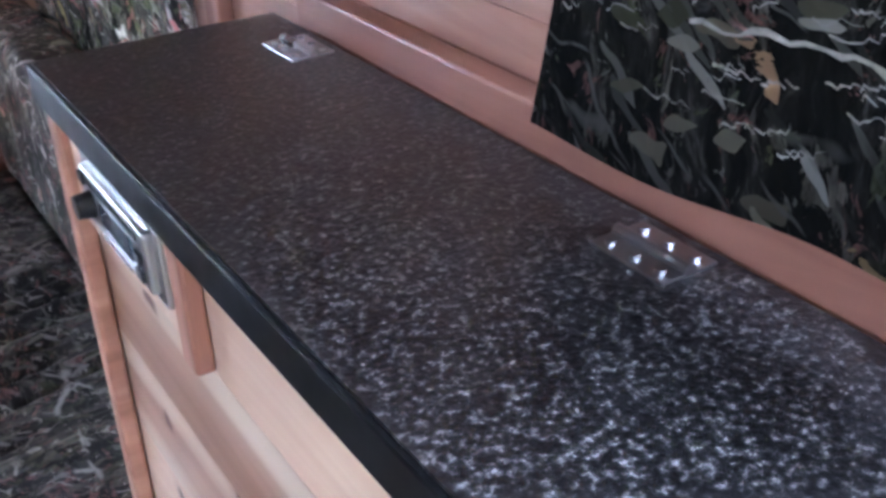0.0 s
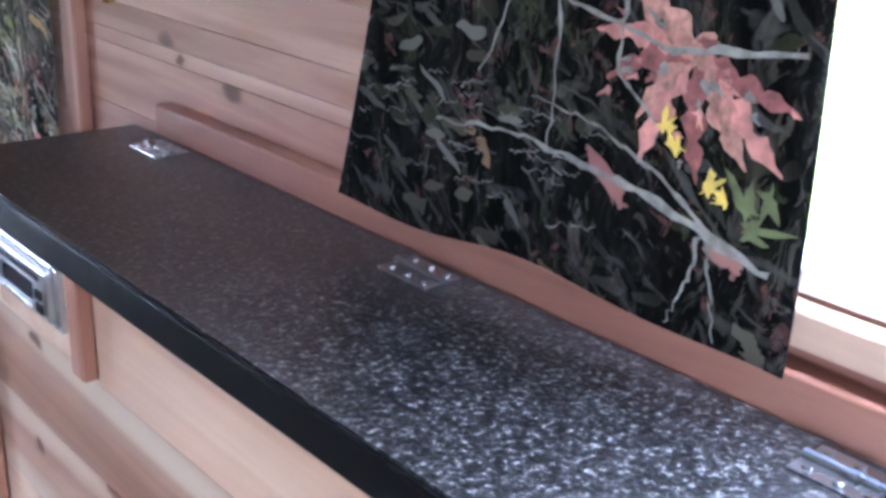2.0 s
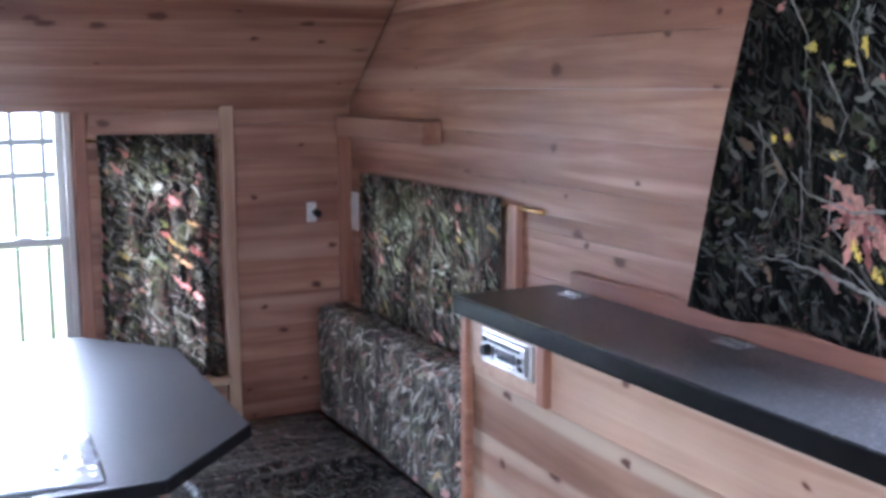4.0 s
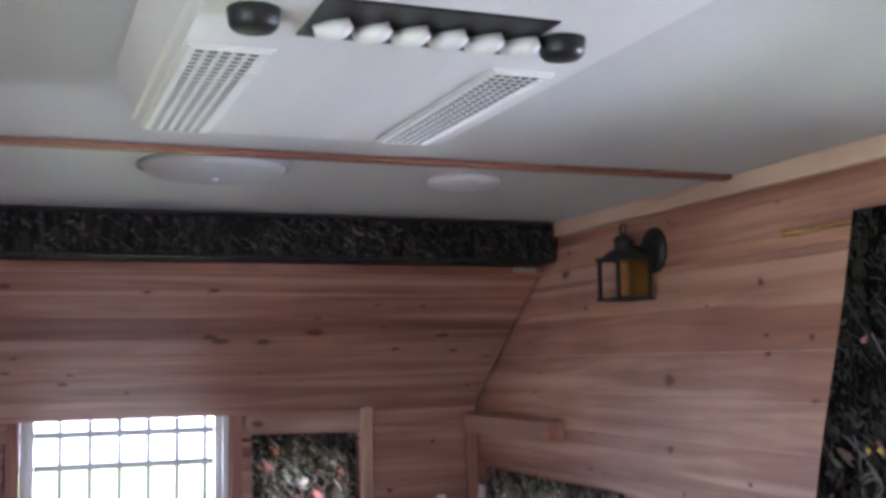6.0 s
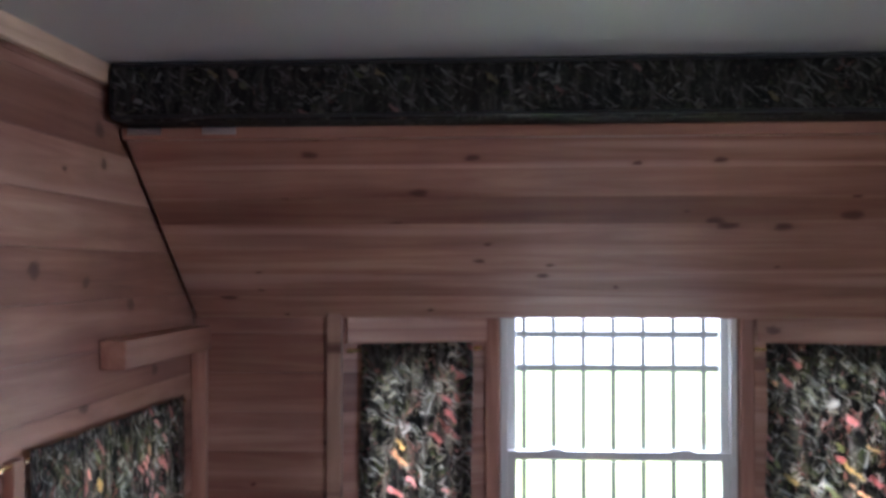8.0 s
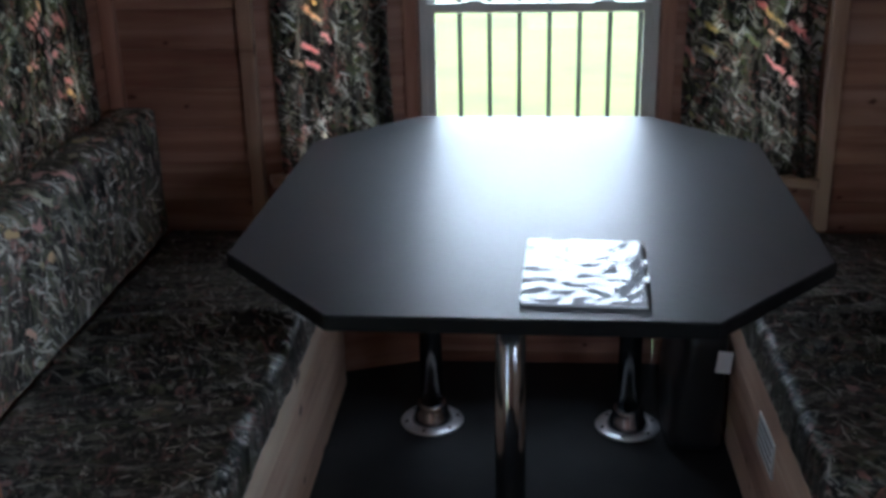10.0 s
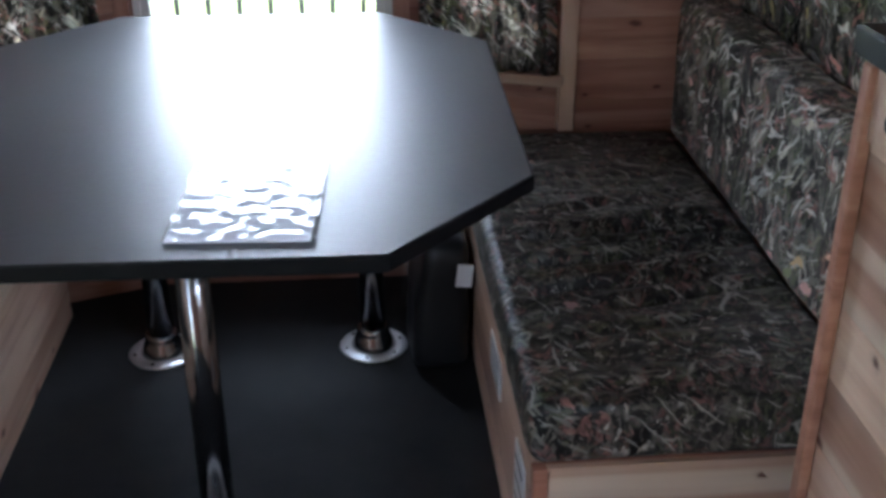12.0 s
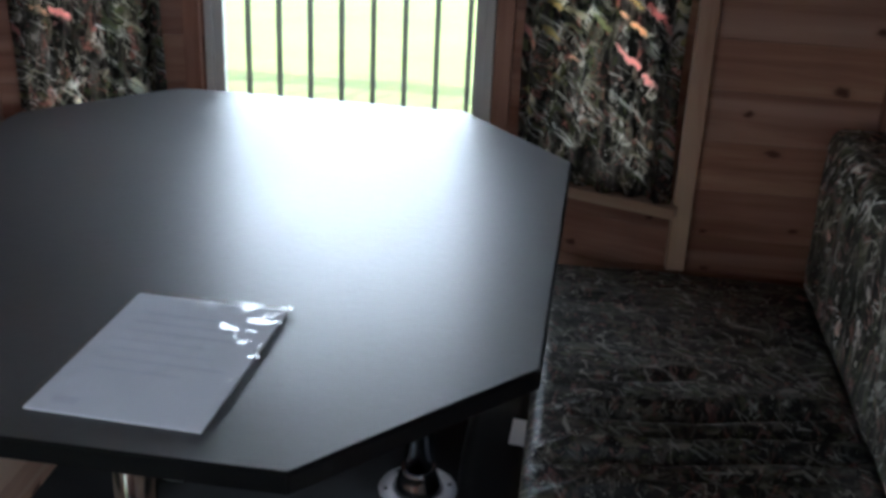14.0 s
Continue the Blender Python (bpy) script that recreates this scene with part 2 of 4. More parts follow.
def plain(name, colour, rough=0.5, metal=0.0, vary=0.12, scale=14.0, grain=0.1, spec=0.5, coat=0.0, rvary=0.15):
    m, n, l, b = material(name)
    vec = coords(n, l, (1, 1, 1), 5.0)
    t = noise_tex(n, l, vec, scale, 5, 0.6)
    lo = tuple(x * (1 - vary) for x in colour)
    hi = tuple(min(1.0, x * (1 + vary)) for x in colour)
    r = ramp(n, [(0.3, lo), (0.7, hi)])
    l.new(t.outputs["Fac"], r.inputs[0])
    l.new(r.outputs[0], b.inputs["Base Color"])
    rr = ramp(n, [(0.3, (rough * (1 - rvary),) * 3), (0.7, (min(1, rough * (1 + rvary)),) * 3)])
    l.new(t.outputs["Fac"], rr.inputs[0])
    l.new(rr.outputs[0], b.inputs["Roughness"])
    b.inputs["Metallic"].default_value = metal
    b.inputs["Specular IOR Level"].default_value = spec
    b.inputs["Coat Weight"].default_value = coat
    fine = noise_tex(n, l, vec, scale * 12, 2, 0.5)
    if grain:
        bump(n, l, b, fine.outputs["Fac"], grain, 0.001)
    return m


def speckled(name):
    """Dark laminate with fine pale flecks."""
    m, n, l, b = material(name)
    vec = coords(n, l)
    f = noise_tex(n, l, vec, 190, 3, 0.7)
    r = ramp(n, [(0.42, (0.005, 0.0045, 0.005)), (0.53, (0.016, 0.015, 0.0155)), (0.61, (0.075, 0.073, 0.073)), (0.72, (0.22, 0.215, 0.215))])
    l.new(f.outputs["Fac"], r.inputs[0])
    l.new(r.outputs[0], b.inputs["Base Color"])
    b.inputs["Roughness"].default_value = 0.30
    b.inputs["Specular IOR Level"].default_value = 0.5
    g = noise_tex(n, l, vec, 230, 2, 0.6)
    bump(n, l, b, g.outputs["Fac"], 0.45, 0.0015)
    return m


def glass(name, tint=(1, 1, 1), rough=0.0):
    m, n, l, b = material(name)
    b.inputs["Base Color"].default_value = (*tint, 1)
    b.inputs["Roughness"].default_value = rough
    b.inputs["Transmission Weight"].default_value = 1.0
    b.inputs["IOR"].default_value = 1.45
    return m


def thin_film(name):
    m, n, l, b = material(name)
    clear, shine, fr, ms = n.new("ShaderNodeBsdfTransparent"), n.new("ShaderNodeBsdfGlossy"), n.new("ShaderNodeFresnel"), n.new("ShaderNodeMixShader")
    shine.inputs["Roughness"].default_value = 0.08
    fr.inputs["IOR"].default_value = 1.6
    l.new(fr.outputs[0], ms.inputs[0])
    l.new(clear.outputs[0], ms.inputs[1])
    l.new(shine.outputs[0], ms.inputs[2])
    l.new(ms.outputs[0], n["Material Output"].inputs[0])
    return m


CEDAR = wood("knotty_cedar", (0.52, 0.325, 0.245), (0.395, 0.212, 0.158), (0.29, 0.140, 0.104))
PALE = wood("pale_pine", (0.74, 0.59, 0.47), (0.66, 0.48, 0.37), (0.50, 0.33, 0.24))
TRIM = wood("cedar_trim", (0.50, 0.29, 0.215), (0.40, 0.205, 0.148), (0.28, 0.135, 0.095), knots=False)
CAMO = camo("camo_curtain_cloth", 1.1, 1.5, 0.8, 0.45, 0.0, 0.66, transmit=2.2)
# Curtain cloth again, lift raised so that part of the backlight is painted in.
CAMO_NOSE = camo("camo_backlit_curtain_cloth", 1.0, 1.9, 0.8, 0.6, 0.0, 0.72, transmit=1.35)
CAMO_BIG = camo("camo_curtain_cloth_large_print", 1.0, 0.36, 0.9, 0.35, 0.0, 0.93, 0.05, 0.0, 0.35, 0.5, 4.5)
# One upholstery for seats and backs; the seats' shade is put into the colour.
CAMO_SEAT = camo("camo_seat_upholstery_shaded", 1.0, 1.05, 0.45, 0.0, 0.0, 0.95, -0.02, 0.008, 0.3, 1.35)
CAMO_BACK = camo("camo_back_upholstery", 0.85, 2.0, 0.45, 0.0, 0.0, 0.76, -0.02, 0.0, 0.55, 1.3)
# Low lift puts the shadow under the ceiling into the mattress print.
CAMO_SHADED = camo("camo_mattress_cloth_shaded", 1.5, 0.38, 0.75, 0.0, 0.0, 0.9, 0.1)
WHITE_CEILING = plain("white_ceiling_panel", (0.56, 0.555, 0.56), 0.55, vary=0.03, scale=3, grain=0.25)
PLASTIC = plain("white_moulded_plastic", (0.68, 0.67, 0.67), 0.4, vary=0.03)
VINYL = plain("white_window_vinyl", (0.78, 0.77, 0.75), 0.35, vary=0.03)
BLACK = plain("black_moulded_plastic", (0.012, 0.012, 0.013), 0.45)
BLACK_METAL = plain("black_painted_metal", (0.015, 0.014, 0.013), 0.5, 0.0)
CHROME = plain("polished_chrome", (0.82, 0.82, 0.84), 0.22, 1.0, vary=0.05, grain=0.0)
BRASS = plain("brass_rod", (0.72, 0.52, 0.22), 0.25, 1.0, vary=0.08, grain=0.0)
FLANGE = plain("satin_flange_metal", (0.78, 0.78, 0.80), 0.36, 0.85, vary=0.05, grain=0.0)
# Polished pedestal metal; its dark reflections are put into the base colour.
DARK_STEEL = plain("darkened_pedestal_steel", (0.30, 0.30, 0.31), 0.16, 1.0, vary=0.1, grain=0.0)
HINGE = plain("worn_hinge_steel", (0.34, 0.34, 0.35), 0.28, 1.0, vary=0.1, grain=0.0)
STEEL = plain("brushed_steel", (0.55, 0.55, 0.56), 0.32, 1.0, vary=0.1)
TABLE_TOP = plain("black_table_laminate", (0.032, 0.031, 0.033), 0.43, vary=0.12, scale=6, grain=0.3, spec=0.95, rvary=0.02)
EDGE = plain("black_edge_band", (0.006, 0.006, 0.0065), 0.45, grain=0.0, spec=0.15)
COUNTER = speckled("speckled_laminate")
RUBBER = plain("charcoal_floor_covering", (0.020, 0.020, 0.021), 0.7, vary=0.45, scale=9, grain=0.6, spec=0.2)
PAPER = plain("white_printed_paper", (0.84, 0.84, 0.90), 0.6, vary=0.04, scale=20)
INK = plain("grey_blue_ink", (0.74, 0.74, 0.82), 0.7, vary=0.1)
GLASS = glass("window_glass")
SLEEVE = thin_film("clear_plastic_sleeve")
AMBER = glass("amber_lantern_glass", (0.85, 0.70, 0.25), 0.25)
DIFFUSER = plain("frosted_white_diffuser", (0.62, 0.61, 0.67), 0.35, vary=0.02, grain=0.0)
GRASS = plain("mown_grass", (0.265, 0.315, 0.088), 0.9, vary=0.35, scale=0.7, grain=0.8)
GRAVEL = plain("pale_gravel", (0.50, 0.48, 0.46), 0.9, vary=0.15, scale=1.5, grain=0.6)
OUTER = plain("white_outer_cladding", (0.70, 0.70, 0.70), 0.5, vary=0.05)
LCD = plain("dark_radio_display", (0.02, 0.025, 0.035), 0.2, grain=0.0)
CARD = plain("white_card", (0.78, 0.78, 0.80), 0.6, vary=0.03)


# ---- mesh helpers ----
def mesh_object(name, bm, mat, smooth=False):
    me = bpy.data.meshes.new(name)
    bmesh.ops.recalc_face_normals(bm, faces=bm.faces)
    bm.to_mesh(me)
    bm.free()
    me.materials.append(mat)
    if smooth:
        for p in me.polygons:
            p.use_smooth = True
    return new(name, me)


def part(name, bm, mat, parent=None, label="", smooth=False):
    ob = mesh_object(name, bm, mat, smooth)
    if parent is not None:
        ob.parent = parent
        ob.matrix_parent_inverse = Matrix()
    return tagged(ob, label)


def thing(name, label, category, m=None, group="", kind=""):
    e = new(name)
    e.empty_display_size = 0.1
    if m is not None:
        e.matrix_world = m
    return tagged(e, label, category, group, kind)


def add_box(bm, lo, hi, bevel=0.0, m=None, seg=2):
    made = bmesh.ops.create_cube(bm, size=1.0)["verts"]
    c = [(a + b) / 2 for a, b in zip(lo, hi)]
    s = [abs(b - a) for a, b in zip(lo, hi)]
    for v in made:
        v.co = Vector((v.co.x * s[0] + c[0], v.co.y * s[1] + c[1], v.co.z * s[2] + c[2]))
    if bevel:
        edges = list({e for v in made for e in v.link_edges})
        r = bmesh.ops.bevel(bm, geom=edges, offset=bevel, segments=seg, affect="EDGES", profile=0.5)
        made = list({v for f in r["faces"] for v in f.verts} | {v for v in made if v.is_valid})
    if m is not None:
        bmesh.ops.transform(bm, matrix=m, verts=[v for v in made if v.is_valid])
    return made


def box(lo, hi, bevel=0.0, m=None, seg=2):
    bm = bmesh.new()
    add_box(bm, lo, hi, bevel, m, seg)
    return bm


def add_cyl(bm, p, q, r0, r1=None, n=20):
    p, q = Vector(p), Vector(q)
    turn = (q - p).to_track_quat("Z", "Y").to_matrix().to_4x4()
    bmesh.ops.create_cone(bm, cap_ends=True, segments=n, radius1=r0, radius2=r0 if r1 is None else r1, depth=(q - p).length, matrix=Matrix.Translation((p + q) / 2) @ turn)


def cyl(p, q, r0, r1=None, n=20):
    bm = bmesh.new()
    add_cyl(bm, p, q, r0, r1, n)
    return bm


def lathe(profile, n=28):
    """A turned shape round z from (radius, height) pairs."""
    bm = bmesh.new()
    rings = []
    for r, z in profile:
        if r < 1e-5:
            rings.append([bm.verts.new((0, 0, z))])
        else:
            rings.append([bm.verts.new((r * math.cos(2 * math.pi * k / n), r * math.sin(2 * math.pi * k / n), z)) for k in range(n)])
    for a, b in zip(rings, rings[1:]):
        for k in range(n):
            f = [a[k % len(a)], a[(k + 1) % len(a)], b[(k + 1) % len(b)], b[k % len(b)]]
            f = list(dict.fromkeys(f))
            if len(f) > 2:
                bm.faces.new(f)
    return bm


def prism(outline, z0, z1, bevel=0.0):
    bm = bmesh.new()
    base = bm.faces.new([bm.verts.new((x, y, z0)) for x, y in outline])
    up = bmesh.ops.extrude_face_region(bm, geom=[base])["geom"]
    bmesh.ops.translate(bm, vec=(0, 0, z1 - z0), verts=[g for g in up if isinstance(g, bmesh.types.BMVert)])
    if bevel:
        bmesh.ops.bevel(bm, geom=list(bm.edges), offset=bevel, segments=2, affect="EDGES")
    return bm


PLANKS = {}


def plank_mesh(length, width, thick, mat):
    """A tongue-and-groove board: local X along it, Z across it, the face with its chamfered edges towards -Y at y = 0."""
    key = (round(length, 3), round(width, 4), thick, mat.name)
    if key in PLANKS:
        return PLANKS[key]
    h, g, d = width / 2, 0.0006, 0.0008
    ring = [(0, -h + g), (0, h - g), (d, h - 0.0003), (thick, h - 0.0003), (thick, -h + 0.0003), (d, -h + 0.0003)]
    verts = [(x, y, z) for x in (-length / 2, length / 2) for y, z in ring]
    k = len(ring)
    faces = [tuple(range(k)), tuple(reversed(range(k, 2 * k)))] + [(j, k + j, k + (j + 1) % k, (j + 1) % k) for j in range(k)]
    me = bpy.data.meshes.new("plank")
    me.from_pydata(verts, [], faces)
    me.materials.append(mat)
    me.update()
    PLANKS[key] = me
    return me


def lay_plank(parent, start, end, up, out, width, thick, mat):
    """One board from start to end (the middle of its face); up runs across it, out is the side that is seen."""
    start, end = Vector(start), Vector(end)
    x, z, y = (end - start).normalized(), Vector(up).normalized(), -Vector(out).normalized()
    if x.cross(y).dot(z) < 0:
        x = -x
    m = Matrix((x, y, z)).transposed().to_4x4()
    m.translation = (start + end) / 2
    ob = new("plank", plank_mesh((end - start).length - 0.001, width, thick, mat))
    ob.parent = parent
    ob.matrix_world = m
    return ob


def clad(parent, a, b, out, z0, z1, mat, holes=(), pitch=0.1013, base=0.035, thick=0.012):
    """Level boards on the face from plan point a to b between heights; holes are (s0, s1, z0, z1) along the face."""
    a, b = Vector(a), Vector(b)
    run = (b - a).length
    way = (b - a).normalized()
    k = math.floor((z0 - base) / pitch + 1e-6)
    while base + k * pitch < z1 - 1e-4:
        lo, hi = max(z0, base + k * pitch), min(z1, base + (k + 1) * pitch)
        k += 1
        if hi - lo < 0.012:
            continue
        cuts = [lo] + sorted(h for s0, s1, h0, h1 in holes for h in (h0, h1) if lo + 0.005 < h < hi - 0.005) + [hi]
        for c0, c1 in zip(cuts, cuts[1:]):
            spans = [(0.0, run)]
            for s0, s1, h0, h1 in holes:
                if c0 < h1 - 0.003 and c1 > h0 + 0.003:
                    spans = [p for u, v in spans for p in ((u, min(v, s0)), (max(u, s1), v)) if p[1] - p[0] > 0.01]
            for u, v in spans:
                p, q = a + way * u, a + way * v
                zc = (c0 + c1) / 2
                lay_plank(parent, (p.x, p.y, zc), (q.x, q.y, zc), (0, 0, 1), out, c1 - c0, thick, mat)


def slab_with_holes(name, a, b, inward, depth0, depth1, z0, z1, holes, mat):
    """A wall core standing on the plan line a-b, between two depths behind its face, with openings through it."""
    bm = bmesh.new()
    a, b, o = Vector((*a, 0)), Vector((*b, 0)), -Vector((*inward, 0)).normalized()
    run, way = (b - a).length, (b - a).normalized()
    ss = sorted({0.0, run, *(h for s0, s1, *_ in holes for h in (s0, s1))})
    zs = sorted({z0, z1, *(h for *_, h0, h1 in holes for h in (h0, h1))})
    m = Matrix((way, o, Vector((0, 0, 1)))).transposed().to_4x4()
    m.translation = a
    for u, v in zip(ss, ss[1:]):
        for p, q in zip(zs, zs[1:]):
            if any(s0 - 1e-6 <= u and v <= s1 + 1e-6 and h0 - 1e-6 <= p and q <= h1 + 1e-6 for s0, s1, h0, h1 in holes):
                continue
            add_box(bm, (u, depth0, p), (v, depth1, q), 0.0, m)
    bmesh.ops.remove_doubles(bm, verts=bm.verts, dist=1e-5)
    return mesh_object(name, bm, mat)


# ---- setting ----
floor = tagged(mesh_object("floor", box((-W - 0.06, REAR - 0.06, -0.05), (W + 0.06, 0.10, 0.0)), RUBBER), "dark charcoal rubbery floor covering", "floor", kind="structure")
ceiling = tagged(mesh_object("ceiling", box((-W - 0.06, REAR - 0.06, CEIL), (W + 0.06, 0.10, CEIL + 0.04)), WHITE_CEILING), "smooth white ceiling panel", "ceiling", kind="structure")
ground = tagged(mesh_object("ground", box((-600, -600, -0.60), (600, 600, -0.42)), GRASS), "mown green grass field outside", "ground", kind="structure")
lot = tagged(mesh_object("road", box((-200, 19, -0.425), (200, 120, -0.41)), GRAVEL), "pale sunlit gravel lot beyond the grass", "road", kind="structure")

glow, gn, gl, gb = material("white_overcast_sky")
em = gn.new("ShaderNodeEmission")
em.inputs[0].default_value, em.inputs[1].default_value = (0.94, 0.97, 1.0, 1), 5.0
gl.new(em.outputs[0], gn["Material Output"].inputs[0])
backdrop = tagged(mesh_object("backdrop", box((-120, 119.0, -0.4), (120, 120.0, 90)), glow), "bright white overcast sky in the distance", "sky", kind="structure")

# side walls: holes along y from the nose side
NOSE_Y = -0.12
SMALL = (0.22, 0.92, 0.84, 1.185)      # small window: distance from the nose, then heights
BIG = (1.90, 2.75, 1.13, 1.74)
DOOR = (3.03, 3.83, 0.0, 1.88)
wall_right = tagged(slab_with_holes("wall_right", (W, NOSE_Y), (W, REAR), (-1, 0), 0.012, 0.06, 0, CEIL, [SMALL, BIG], OUTER), "knotty cedar board side wall", "wall", kind="structure")
wall_left = tagged(slab_with_holes("wall_left", (-W, NOSE_Y), (-W, REAR), (1, 0), 0.012, 0.06, 0, CEIL, [SMALL, DOOR], OUTER), "knotty cedar board side wall", "wall", kind="structure")
wall_rear = tagged(slab_with_holes("wall_rear", (-W, REAR), (W, REAR), (0, 1), 0.012, 0.06, 0, CEIL, [], OUTER), "cedar board rear wall", "wall", kind="structure")

# nose: a flat middle with the window, two slanting sides with narrow windows, two flat ends
MID, FAC = 0.335, 0.735
NY = 0.03
WIN = (MID - 0.312, MID + 0.312, 0.64, 1.43)
FL = math.hypot(FAC - MID, NY - NOSE_Y)
NARROW = (0.095, FL - 0.085, 0.64, 1.285)
wall_nose = tagged(slab_with_holes("wall_nose", (-MID, NY), (MID, NY), (0, -1), 0.012, 0.06, 0, CEIL, [WIN], OUTER), "cedar board nose wall round a window", "wall", kind="structure")
n_r = Vector((-(NY - NOSE_Y), -(FAC - MID))).normalized()
n_l = Vector((-n_r.x, n_r.y))
wall_nose_right = tagged(slab_with_holes("wall_nose_right", (MID, NY), (FAC, NOSE_Y), n_r, 0.012, 0.06, 0, CEIL, [NARROW], OUTER), "slanting cedar nose wall with a narrow window", "wall", kind="structure")
wall_nose_left = tagged(slab_with_holes("wall_nose_left", (-MID, NY), (-FAC, NOSE_Y), n_l, 0.012, 0.06, 0, CEIL, [NARROW], OUTER), "slanting cedar nose wall with a narrow window", "wall", kind="structure")
wall_end_right = tagged(slab_with_holes("wall_end_right", (FAC, NOSE_Y), (W + 0.06, NOSE_Y), (0, -1), 0.012, 0.06, 0, CEIL, [], OUTER), "cedar board end wall beside the bench", "wall", kind="structure")
wall_end_left = tagged(slab_with_holes("wall_end_left", (-FAC, NOSE_Y), (-W - 0.06, NOSE_Y), (0, -1), 0.012, 0.06, 0, CEIL, [], OUTER), "cedar board end wall beside the bench", "wall", kind="structure")


# ---- things ----
def window_unit(name, width, z0, z1, m, label, double=True):
    """A white window: local x along it, y outwards, z up."""
    w = thing(name, label, "window", m, kind="structure")
    h = width / 2

    def frame_ring(nm, x0, x1, a, b, y0, y1, t, mat, parent):
        bm = bmesh.new()
        for lo, hi in (((x0, y0, a), (x0 + t, y1, b)), ((x1 - t, y0, a), (x1, y1, b)), ((x0 + t, y0, a), (x1 - t, y1, a + t)), ((x0 + t, y0, b - t), (x1 - t, y1, b))):
            add_box(bm, lo, hi, 0.002)
        return part(nm, bm, mat, parent)

    frame_ring("window_frame", -h, h, z0, z1, -0.004, 0.05, 0.018, VINYL, w)
    if double:
        mid = 1.016
        for nm, a, b, y in (("upper_sash", mid - 0.012, z1 - 0.018, 0.024), ("lower_sash", z0 + 0.018, mid + 0.016, 0.002)):
            s = frame_ring(nm, -h + 0.018, h - 0.018, a, b, y, y + 0.02, 0.022, VINYL, w)
            pane = part("pane", box((-h + 0.038, y + 0.008, a + 0.02), (h - 0.038, y + 0.012, b - 0.02)), GLASS, s)
            pane.visible_shadow = False
        for x in (-0.17, 0.17):
            bm = box((x - 0.03, -0.004, mid + 0.016), (x + 0.03, 0.012, mid + 0.020), 0.0015)
            add_box(bm, (x - 0.012, -0.008, mid + 0.020), (x + 0.02, 0.006, mid + 0.025), 0.0015)
            part("sash_latch", bm, VINYL, w)
    else:
        pane = part("pane", box((-h + 0.016, 0.02, z0 + 0.016), (h - 0.016, 0.024, z1 - 0.016)), GLASS, w)
        pane.visible_shadow = False
    return w


def face_pose(a, b):
    """A pose at the middle of the plan line a-b, with local x from a to b and y to its left."""
    a, b = Vector((*a, 0)), Vector((*b, 0))
    x = (b - a).normalized()
    m = Matrix((x, Vector((-x.y, x.x, 0)), Vector((0, 0, 1)))).transposed().to_4x4()
    m.translation = (a + b) / 2
    return m


nose_window = window_unit("window_1", 0.622, WIN[2] + 0.001, WIN[3] - 0.001, pose(0, NY, 0), "white vinyl double-hung window looking onto grass")
sticker = part("label", box((0.195, 0.026, 1.045), (0.275, 0.0285, 1.135)), SLEEVE, nose_window, "clear printed label on the glass")
for nm, s in (("window_2", 1), ("window_3", -1)):
    p, q = (s * MID, NY), (s * FAC, NOSE_Y)
    m = face_pose(p, q) if s > 0 else face_pose(q, p)
    window_unit(nm, FL - 0.182, NARROW[2] + 0.001, NARROW[3] - 0.001, m @ pose(-0.005 * -s, 0, 0), "narrow white window behind a camouflage curtain", False)
for nm, s in (("window_4", 1), ("window_5", -1)):
    y0, y1 = NOSE_Y - SMALL[0], NOSE_Y - SMALL[1]
    m = face_pose((W, y0), (W, y1)) if s > 0 else face_pose((-W, y1), (-W, y0))
    window_unit(nm, SMALL[1] - SMALL[0] - 0.002, SMALL[2] + 0.001, SMALL[3] - 0.001, m, "small white side window behind a camouflage curtain", False)
window_unit("window_6", BIG[1] - BIG[0] - 0.002, BIG[2] + 0.001, BIG[3] - 0.001, face_pose((W, NOSE_Y - BIG[0]), (W, NOSE_Y - BIG[1])), "white side window partly covered by a camouflage curtain", False)


def casing(name, lo, hi, label, mat=TRIM, bevel=0.003, m=None, category="trim"):
    """One straight trim board, grain along its longest side."""
    lo, hi = Vector(lo), Vector(hi)
    size = hi - lo
    k = max(range(3), key=lambda q: size[q])
    x = Vector([1.0 if q == k else 0.0 for q in range(3)])
    y = Vector([1.0 if q == (k + 1) % 3 else 0.0 for q in range(3)])
    z = x.cross(y)
    t = Matrix((x, y, z)).transposed().to_4x4()
    t.translation = (lo + hi) / 2
    hs = [size[k] / 2, size[(k + 1) % 3] / 2, size[(k + 2) % 3] / 2]
    ob = mesh_object(name, box([-h for h in hs], hs, bevel), mat)
    ob.matrix_world = (m or Matrix()) @ t
    return tagged(ob, label, category, kind="structure")


